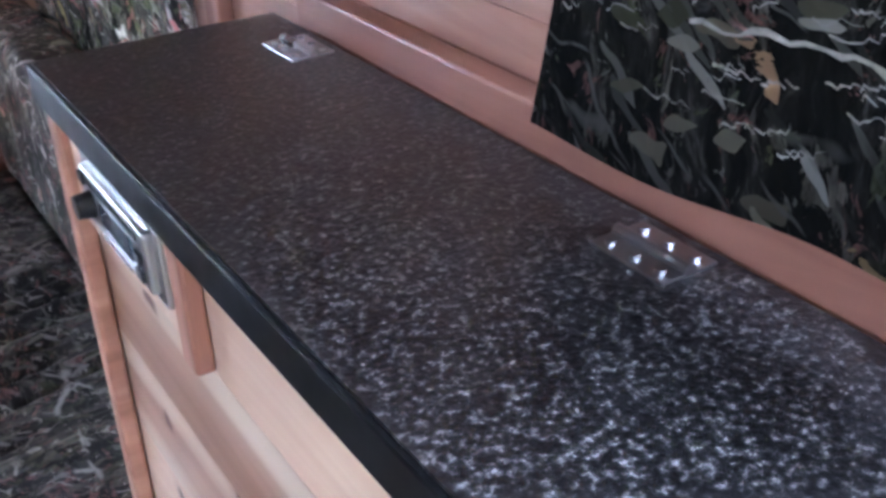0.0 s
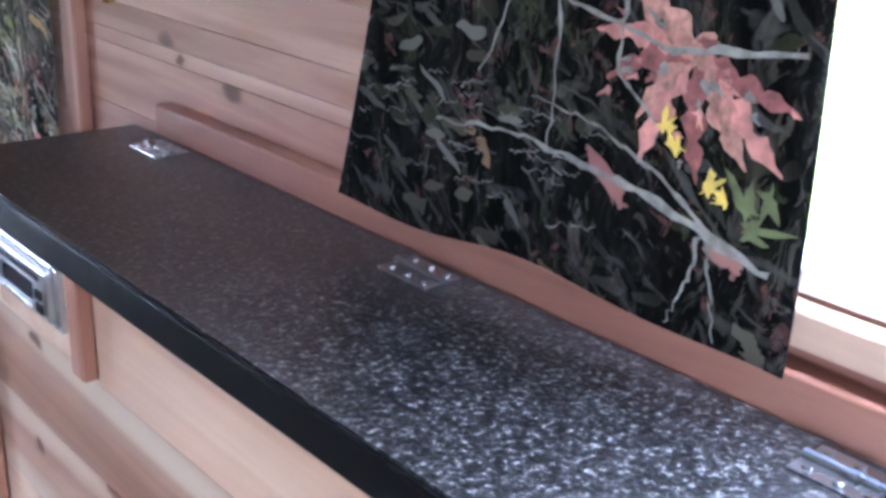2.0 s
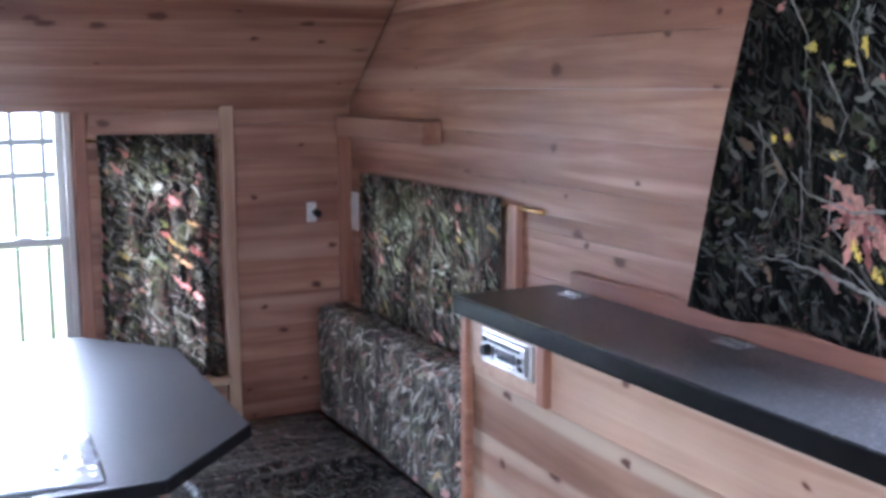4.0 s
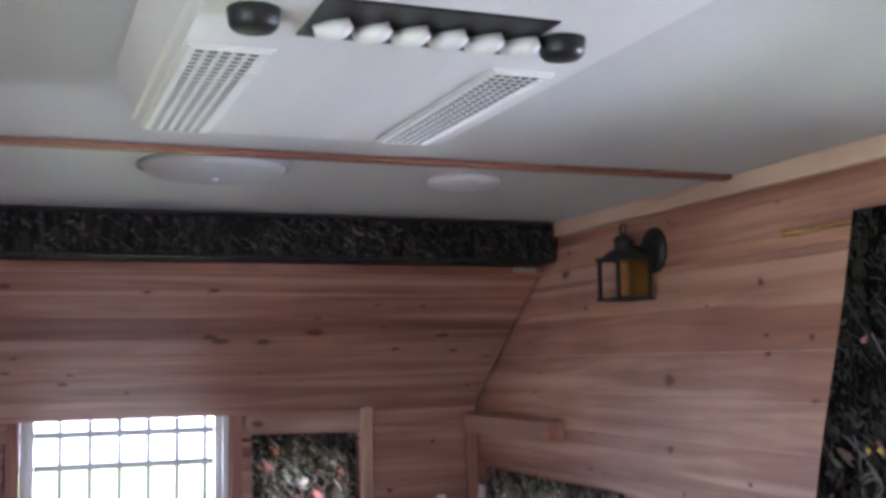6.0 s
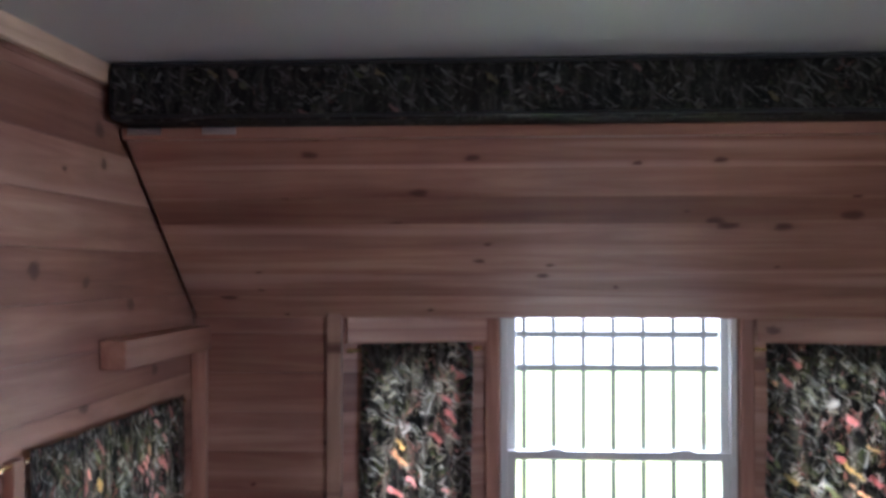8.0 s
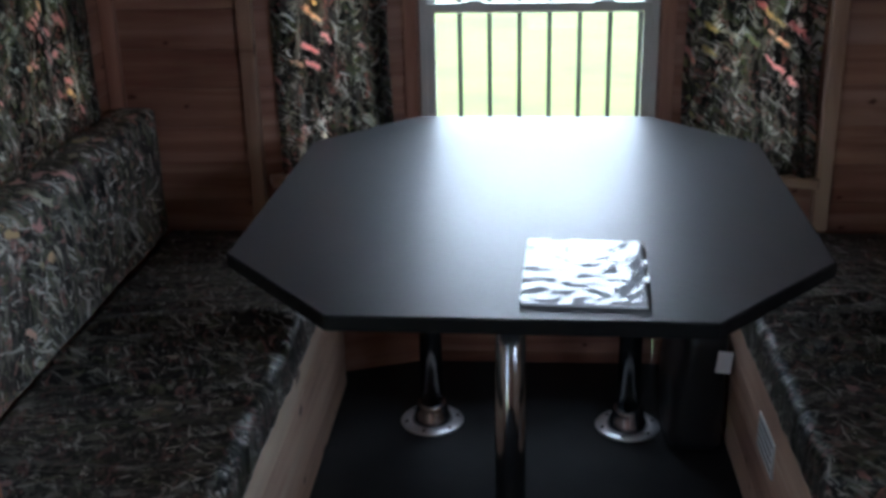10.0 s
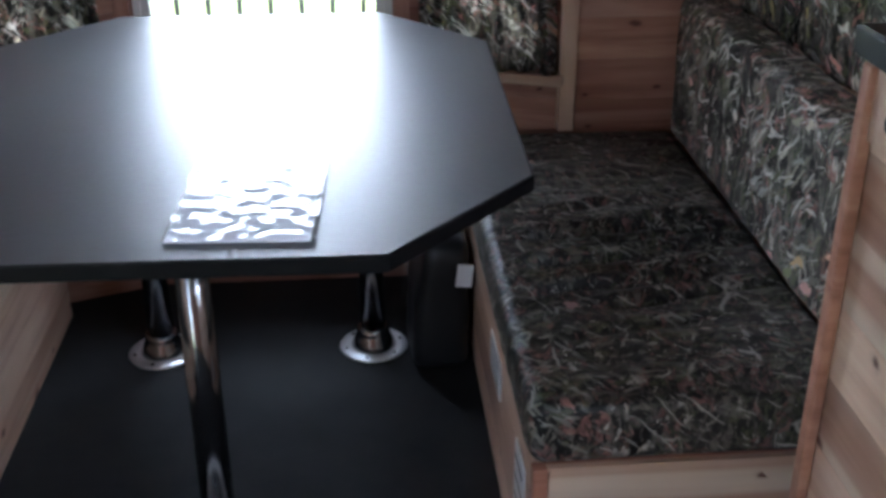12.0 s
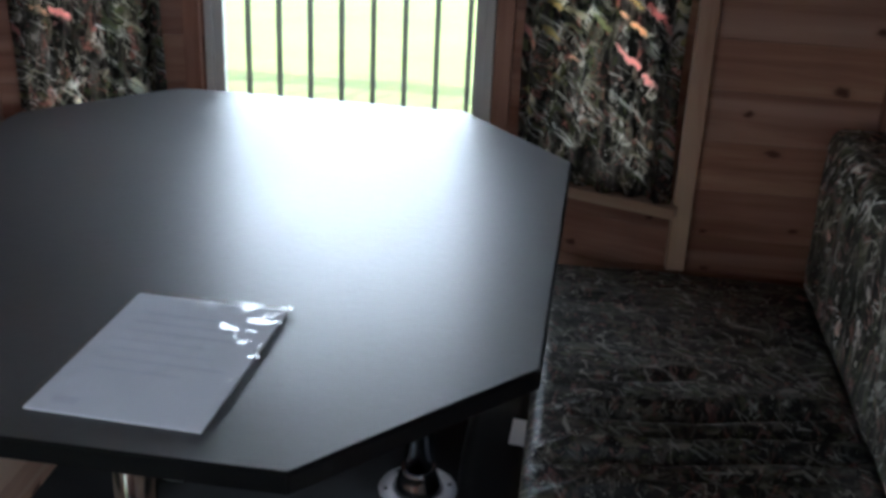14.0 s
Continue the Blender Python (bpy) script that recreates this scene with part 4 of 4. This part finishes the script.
bm = bmesh.new()
for lo, hi in (((-0.004, -0.094, -0.033), (0.012, -0.080, 0.033)), ((-0.004, 0.080, -0.033), (0.012, 0.094, 0.033)), ((-0.004, -0.080, -0.033), (0.012, 0.080, -0.027)), ((-0.004, -0.080, 0.027), (0.012, 0.080, 0.033))):
    add_box(bm, lo, hi, 0.002)
part("bezel", bm, STEEL, radio, "silver trim ring")
rp("face_plate", (-0.010, -0.079, -0.026), (0.010, 0.079, 0.026), STEEL, 0.003, "silver face plate")
rp("cd_slot", (-0.0108, -0.062, 0.013), (-0.0098, 0.064, 0.0185), BLACK, 0.0)
rp("display", (-0.0112, -0.045, -0.012), (-0.0098, 0.030, 0.008), LCD, 0.0005, "dark display window")
for k in range(6):
    rp("button", (-0.013, -0.045 + k * 0.0128, -0.022), (-0.0098, -0.036 + k * 0.0128, -0.016), CHROME, 0.001)
for y, z in ((-0.062, 0.0), (-0.062, -0.014), (0.070, 0.016)):
    rp("button", (-0.013, y - 0.007, z - 0.005), (-0.0098, y + 0.007, z + 0.005), BLACK, 0.001)
kb = part("volume_knob", cyl((-0.024, 0.055, -0.003), (-0.0098, 0.055, -0.003), 0.010, 0.012, 24), BLACK, radio, "dark volume knob")
board = tagged(mesh_object("radio_board", box((0.848, -1.685, 0.915), (0.8575, -1.400, 1.013), 0.002), PALE), "flat pine panel round the radio", "panel")
strip = casing("trim", (0.842, -1.688, 0.905), (0.857, -1.660, 1.013), "upright cedar strip beside the radio")

# table
A1, A2, YF, YB, CH = 0.290, 0.509, -1.392, -0.160, 0.250
octagon = [(-A1, YF), (A1, YF), (A2, YF + CH), (A2, YB - CH), (A1, YB), (-A1, YB), (-A2, YB - CH), (-A2, YF + CH)]
table = thing("dinette_table", "black laminate eight-sided table on steel pedestals", "table", pose(-0.025, -0.776, 0, 0, 0, -1.3))
octagon = [(x, y + 0.776) for x, y in octagon]
part("table_edge", prism(octagon, TABLE - 0.026, TABLE - 0.001, 0.002), EDGE, table, "black edge band")
inset = [(x * 0.993, y * 0.995) for x, y in octagon]
part("tabletop", prism(inset, TABLE - 0.003, TABLE), TABLE_TOP, table, "satin black laminate top")


def pedestal(x, y):
    leg = part("leg", cyl((x, y, 0.03), (x, y, TABLE - 0.028), 0.030, 0.027, 28), DARK_STEEL, table, "tapered steel pedestal", True)
    base = part("floor_flange", lathe([(0.050, 0.0), (0.081, 0.0), (0.083, 0.003), (0.081, 0.006), (0.054, 0.008), (0.050, 0.006)], 40), FLANGE, leg, "polished floor flange", True)
    base.location = (x, y, 0.0)
    cone = part("collar", lathe([(0.0, 0.001), (0.0535, 0.001), (0.0535, 0.008), (0.044, 0.030), (0.038, 0.048), (0.037, 0.058), (0.0315, 0.060), (0.0, 0.060)], 40), DARK_STEEL, leg, "steep polished collar")
    for p in cone.data.polygons:
        p.use_smooth = True
    cone.location = (x, y, 0.0)
    for k in range(6):
        a = k * math.pi / 3 + 0.3
        sc = part("screw", cyl((x + 0.068 * math.cos(a), y + 0.068 * math.sin(a), 0.005), (x + 0.068 * math.cos(a), y + 0.068 * math.sin(a), 0.0095), 0.005, 0.004, 10), BLACK, leg)
    top = part("top_flange", lathe([(0.0, 0.0), (0.036, 0.0), (0.040, 0.02), (0.075, 0.028), (0.075, 0.032), (0.0, 0.032)]), CHROME, leg, "", True)
    top.location = (x, y, TABLE - 0.0585)


for x, y in ((-0.257, 0.45), (0.25, 0.45), (-0.025, -0.28)):
    pedestal(x, y)

# papers in a clear sleeve on the table
sleeve = thing("document_sleeve", "clear plastic sleeve with printed papers inside", "papers", pose(0.068, -1.210, TABLE, 0, 0, -3.0))
part("sheet", box((-0.098, -0.137, 0.0008), (0.091, 0.134, 0.003), 0.0), PAPER, sleeve, "white printed sheets")
for k in range(7):
    part("text_line", box((-0.07, 0.085 - k * 0.022, 0.0030), (0.03 + 0.02 * ((k * 7) % 3), 0.089 - k * 0.022, 0.0032)), INK, sleeve)
part("logo", box((-0.078, -0.122, 0.0030), (-0.050, -0.108, 0.0032)), INK, sleeve, "small blue mark")
bm = bmesh.new()
nx, ny = 30, 36
rows = [[bm.verts.new((-0.101 + 0.198 * j / nx, -0.140 + 0.279 * k / ny, 0.0060 + 0.0018 * noise.noise(Vector((j * 0.33, k * 0.33, 3))) + 0.0011 * noise.noise(Vector((j * 0.9, k * 0.7, 7))))) for j in range(nx + 1)] for k in range(ny + 1)]
for p, q in zip(rows, rows[1:]):
    for j in range(nx):
        bm.faces.new((p[j], p[j + 1], q[j + 1], q[j]))
for f in bm.faces:
    f.normal_update()
film_cover = part("plastic_cover", bm, SLEEVE, sleeve, "crinkled clear plastic", True)
if film_cover.data.polygons[0].normal.z < 0:
    film_cover.data.flip_normals()
film_cover.visible_shadow = False

# ceiling fixtures
ac = thing("air_conditioner", "white ceiling air conditioner with louvred grilles and knobs", "air conditioner", pose(0.022, -2.37, CEIL - 0.001))
bm = bmesh.new()
lo = [(-0.245, -0.43), (0.265, -0.43), (0.265, 0.25), (0.16, 0.375), (-0.14, 0.375), (-0.245, 0.25)]
hi = [(-0.215, -0.40), (0.225, -0.40), (0.225, 0.31), (0.20, 0.325), (-0.19, 0.325), (-0.215, 0.31)]
va = [bm.verts.new((x, y, 0)) for x, y in lo]
vb = [bm.verts.new((x, y, -0.07)) for x, y in hi]
bm.faces.new(va)
bm.faces.new(list(reversed(vb)))
for k in range(6):
    bm.faces.new((va[k], vb[k], vb[(k + 1) % 6], va[(k + 1) % 6]))
bmesh.ops.bevel(bm, geom=list(bm.edges), offset=0.008, segments=3, affect="EDGES")
part("shroud", bm, PLASTIC, ac)
for x0, x1 in ((-0.203, -0.115), (0.120, 0.195)):
    g = part("grille", box((x0, -0.10, -0.0735), (x1, 0.308, -0.0695), 0.002), PLASTIC, ac)
    for k in range(5):
        xa = x0 + 0.010 + k * (x1 - x0 - 0.02) / 5
        part("slot", box((xa, -0.092, -0.0748), (xa + (x1 - x0 - 0.02) / 5 * 0.55, 0.300, -0.0733)), BLACK, g, "dark louvre slot")
    bar = part("louvre_bar", box((x0 + 0.004, -0.096, -0.0757), (x1 - 0.004, -0.0930, -0.0735)), PLASTIC, g)
    for j in range(1, 27):
        ob = new("louvre_bar", bar.data)
        ob.parent = g
        ob.location = (0, j * 0.015, 0)
for x in (-0.06, 0.005, 0.07):
    part("groove", box((x - 0.001, -0.10, -0.0704), (x + 0.001, 0.31, -0.0695)), PLASTIC, ac)
part("outlet_recess", box((-0.11, -0.27, -0.0722), (0.115, -0.155, -0.0695), 0.002), BLACK, ac, "dark air outlet")
for k in range(6):
    bm = lathe([(0.0, 0.0), (0.016, 0.002), (0.017, 0.012), (0.010, 0.018), (0.0, 0.019)], 18)
    bmesh.ops.scale(bm, vec=(0.95, 1.7, 1), verts=bm.verts)
    vn = part("vane", bm, PLASTIC, ac, "", True)
    vn.matrix_parent_inverse = Matrix()
    vn.location = (-0.092 + k * 0.0375, -0.212, -0.071)
    vn.rotation_euler = (radians(200), radians(-28), 0)
for x in (-0.162, 0.143):
    kn = part("knob", lathe([(0.0, 0.0), (0.024, 0.0), (0.022, 0.016), (0.018, 0.020), (0.0, 0.020)], 24), BLACK, ac, "black control knob", True)
    kn.location = (x, -0.215, -0.069)
    kn.rotation_euler = (math.pi, 0, 0)


def puck(x, y):
    p = thing("ceiling_light", "round white flush ceiling light, switched off", "ceiling light", pose(x, y, CEIL - 0.0005, 180), "ceiling lights")
    part("rim", lathe([(0.0, 0.0), (0.078, 0.0), (0.078, 0.010), (0.070, 0.014), (0.066, 0.012), (0.0, 0.012)]), PLASTIC, p, "", True)
    part("diffuser", lathe([(0.066, 0.0115), (0.060, 0.016), (0.040, 0.020), (0.0, 0.021)]), DIFFUSER, p, "frosted cover", True)


puck(0.555, -1.385)
puck(-0.53, -1.365)
dome = thing("dome_light", "large clear-rimmed white dome ceiling light, switched off", "ceiling light", pose(0.022, -1.42, CEIL - 0.0005, 180))
part("base", lathe([(0.0, 0.0), (0.135, 0.0), (0.135, 0.006), (0.0, 0.006)], 40), PLASTIC, dome, "", True)
GREY_RIM = plain("clear_grey_rim", (0.36, 0.35, 0.36), 0.4, vary=0.05, grain=0.0)
DOME = plain("ceiling_white_glass", (0.47, 0.46, 0.48), 0.6, vary=0.02, grain=0.0, spec=0.1)
part("shade", lathe([(0.138, 0.002), (0.136, 0.010), (0.122, 0.018), (0.085, 0.024), (0.0, 0.027)], 40), DOME, dome, "frosted glass bowl", True)
part("rim_ring", lathe([(0.139, 0.0), (0.146, 0.0), (0.146, 0.006), (0.139, 0.008)], 40), GREY_RIM, dome, "thin grey rim", True)
part("finial", lathe([(0.0, 0.0), (0.008, 0.0), (0.007, 0.004), (0.0, 0.006)], 16), PLASTIC, dome).location = (0, 0, 0.0265)

# wall lantern
lantern = thing("wall_lantern", "black metal wall lantern with amber glass panes", "wall lamp", pose(W, -1.255, 1.745))
part("wall_plate", lathe([(0.0, 0.0), (0.056, 0.0), (0.054, 0.008), (0.040, 0.016), (0.020, 0.024), (0.0, 0.026)], 26), BLACK_METAL, lantern, "round wall plate", True).matrix_basis = pose(0, 0, 0.058, 0, -90, 0)
part("arm", cyl((-0.018, 0, 0.058), (-0.085, 0, 0.062), 0.009, 0.007, 12), BLACK_METAL, lantern)
LX = -0.085
H = 0.043
for sx in (-1, 1):
    for sy in (-1, 1):
        part("cage_post", box((LX + sx * H - 0.004, sy * H - 0.004, -0.056), (LX + sx * H + 0.004, sy * H + 0.004, 0.032)), BLACK_METAL, lantern)
for z in (-0.060, 0.036):
    for q in (-1, 1):
        part("cage_rail", box((LX - H - 0.008, q * H - 0.005, z - 0.004), (LX + H + 0.008, q * H + 0.005, z + 0.004)), BLACK_METAL, lantern)
        part("cage_rail", box((LX + q * H - 0.005, -H + 0.005, z - 0.0035), (LX + q * H + 0.005, H - 0.005, z + 0.0035)), BLACK_METAL, lantern)
roof = lathe([(0.052, 0.040), (0.040, 0.052), (0.024, 0.060), (0.022, 0.078), (0.026, 0.080), (0.012, 0.092), (0.0, 0.094)], 16)
bmesh.ops.translate(roof, vec=(LX, 0, 0), verts=roof.verts)
part("roof", roof, BLACK_METAL, lantern, "vented cap")
for sx, sy in ((1, 0), (0, -1)):
    hx, hy = (0.0015, H - 0.004) if sx else (H - 0.004, 0.0015)
    part("pane", box((LX + sx * H - hx, sy * H - hy, -0.055), (LX + sx * H + hx, sy * H + hy, 0.031)), AMBER, lantern)
bm = bmesh.new()
for k in range(20):
    a, b = k * 0.314159, (k + 1) * 0.314159
    add_cyl(bm, (LX, 0.013 * math.cos(a), 0.107 + 0.013 * math.sin(a)), (LX, 0.013 * math.cos(b), 0.107 + 0.013 * math.sin(b)), 0.003, n=6)
part("hanging_ring", bm, BLACK_METAL, lantern)

# wall outlet and coat hook at the bench
outlet = thing("wall_outlet", "white double outlet plate beside the curtain", "outlet", pose(W, -0.158, 1.083))
part("plate", box((-0.006, -0.035, -0.058), (-0.0005, 0.035, 0.058), 0.002), PLASTIC, outlet)
for z in (-0.022, 0.022):
    part("socket", box((-0.0075, -0.014, z - 0.014), (-0.0055, 0.014, z + 0.014), 0.001), PLASTIC, outlet)
hook = thing("reading_lamp", "small chrome reading lamp on the end wall", "lamp", pose(0.975, NOSE_Y, 1.083))
part("plate", box((-0.015, -0.012, -0.030), (0.015, -0.0005, 0.030), 0.003), VINYL, hook)
part("swivel_head", cyl((0.010, -0.010, 0.0), (0.012, -0.036, -0.004), 0.009, 0.011, 20), BLACK, hook, "black swivel head", True)

# black bag under the table
bag = thing("tool_bag", "black soft bag with a white tag beside the bench", "bag", pose(0.392, -0.30, 0))
bm = bmesh.new()
add_box(bm, (-0.075, -0.165, 0.0), (0.068, 0.165, 0.335), 0.035, seg=4)
bmesh.ops.subdivide_edges(bm, edges=[e for e in bm.edges if e.calc_length() > 0.1], cuts=5, use_grid_fill=True)
for v in bm.verts:
    sag = noise.noise(v.co * 9) * 0.008
    v.co.x = v.co.x * (1.0 - 0.3 * v.co.z / 0.33) + sag + 0.012 * v.co.z / 0.33
    v.co.z *= 1.0 + 0.05 * math.cos(v.co.y * 12)
part("body", bm, BLACK, bag, "soft black cloth body", True)
bm = bmesh.new()
for k in range(12):
    a, b = math.pi * k / 12, math.pi * (k + 1) / 12
    add_cyl(bm, (0.0, 0.07 * math.cos(a), 0.335 + 0.05 * math.sin(a)), (0.0, 0.07 * math.cos(b), 0.335 + 0.05 * math.sin(b)), 0.007, n=8)
part("carry_handle", bm, BLACK, bag)
part("tag", box((0.006, -0.1725, 0.232), (0.042, -0.169, 0.288), 0.0, pose(0, 0, 0, 0, 6, 0)), CARD, bag, "white paper tag")

# white plates on the bench front
for y0, y1, z0, z1 in ((-0.90, -0.755, 0.205, 0.285), (-1.205, -1.105, 0.10, 0.275)):
    pl = thing("vent_plate", "narrow white vent plate on the bench front", "vent", pose(0.472, (y0 + y1) / 2, (z0 + z1) / 2))
    hy, hz = (y1 - y0) / 2, (z1 - z0) / 2
    part("plate", box((-0.005, -hy, -hz), (-0.0005, hy, hz), 0.0015), PLASTIC, pl)
    for k in range(4):
        zz = -hz + (k + 0.7) * 2 * hz / 4.4
        part("slot", box((-0.0058, -hy + 0.012, zz), (-0.0048, hy - 0.012, zz + 0.005)), BLACK, pl)

# fence outside
fence = thing("metal_fence", "dark slim metal picket fence across the lawn", "fence", pose(0, 3.4, -0.42))
for z in (1.57, 1.38):
    part("rail", box((-3.2, -0.018, z - 0.019), (3.2, 0.018, z + 0.019), 0.003), BLACK_METAL, fence)
pk = box((-0.0125, -0.0125, 0.02), (0.0125, 0.0125, 1.78))
first = part("picket", pk, BLACK_METAL, fence)
first.location = (-3.282, 0, 0)
for k in range(1, 40):
    ob = new("picket", first.data)
    ob.parent = fence
    ob.location = (-3.282 + k * 0.169, 0, 0)
post = part("post", box((-0.03, -0.03, -0.02), (0.03, 0.03, 1.80), 0.004), BLACK_METAL, fence)
post.location = (-3.26, 0, 0)
ob = new("post", post.data)
ob.parent = fence
ob.location = (3.26, 0, 0)

# ---- boards of the walls ----
clad(wall_right, (W, NOSE_Y), (W, REAR), (-1, 0, 0), 0, CEIL, CEDAR, [SMALL, BIG])
clad(wall_left, (-W, NOSE_Y), (-W, REAR), (1, 0, 0), 0, CEIL, CEDAR, [SMALL, DOOR])
clad(wall_rear, (-W, REAR), (W, REAR), (0, 1, 0), 0, CEIL, CEDAR)
clad(wall_nose, (-MID, NY), (MID, NY), (0, -1, 0), 0, CEIL, CEDAR, [WIN])
clad(wall_nose_right, (MID, NY), (FAC, NOSE_Y), (n_r.x, n_r.y, 0), 0, CEIL, CEDAR, [NARROW])
clad(wall_nose_left, (-MID, NY), (-FAC, NOSE_Y), (n_l.x, n_l.y, 0), 0, CEIL, CEDAR, [NARROW])
clad(wall_end_right, (FAC, NOSE_Y), (W, NOSE_Y), (0, -1, 0), 0, CEIL, CEDAR)
clad(wall_end_left, (-FAC, NOSE_Y), (-W, NOSE_Y), (0, -1, 0), 0, CEIL, CEDAR)
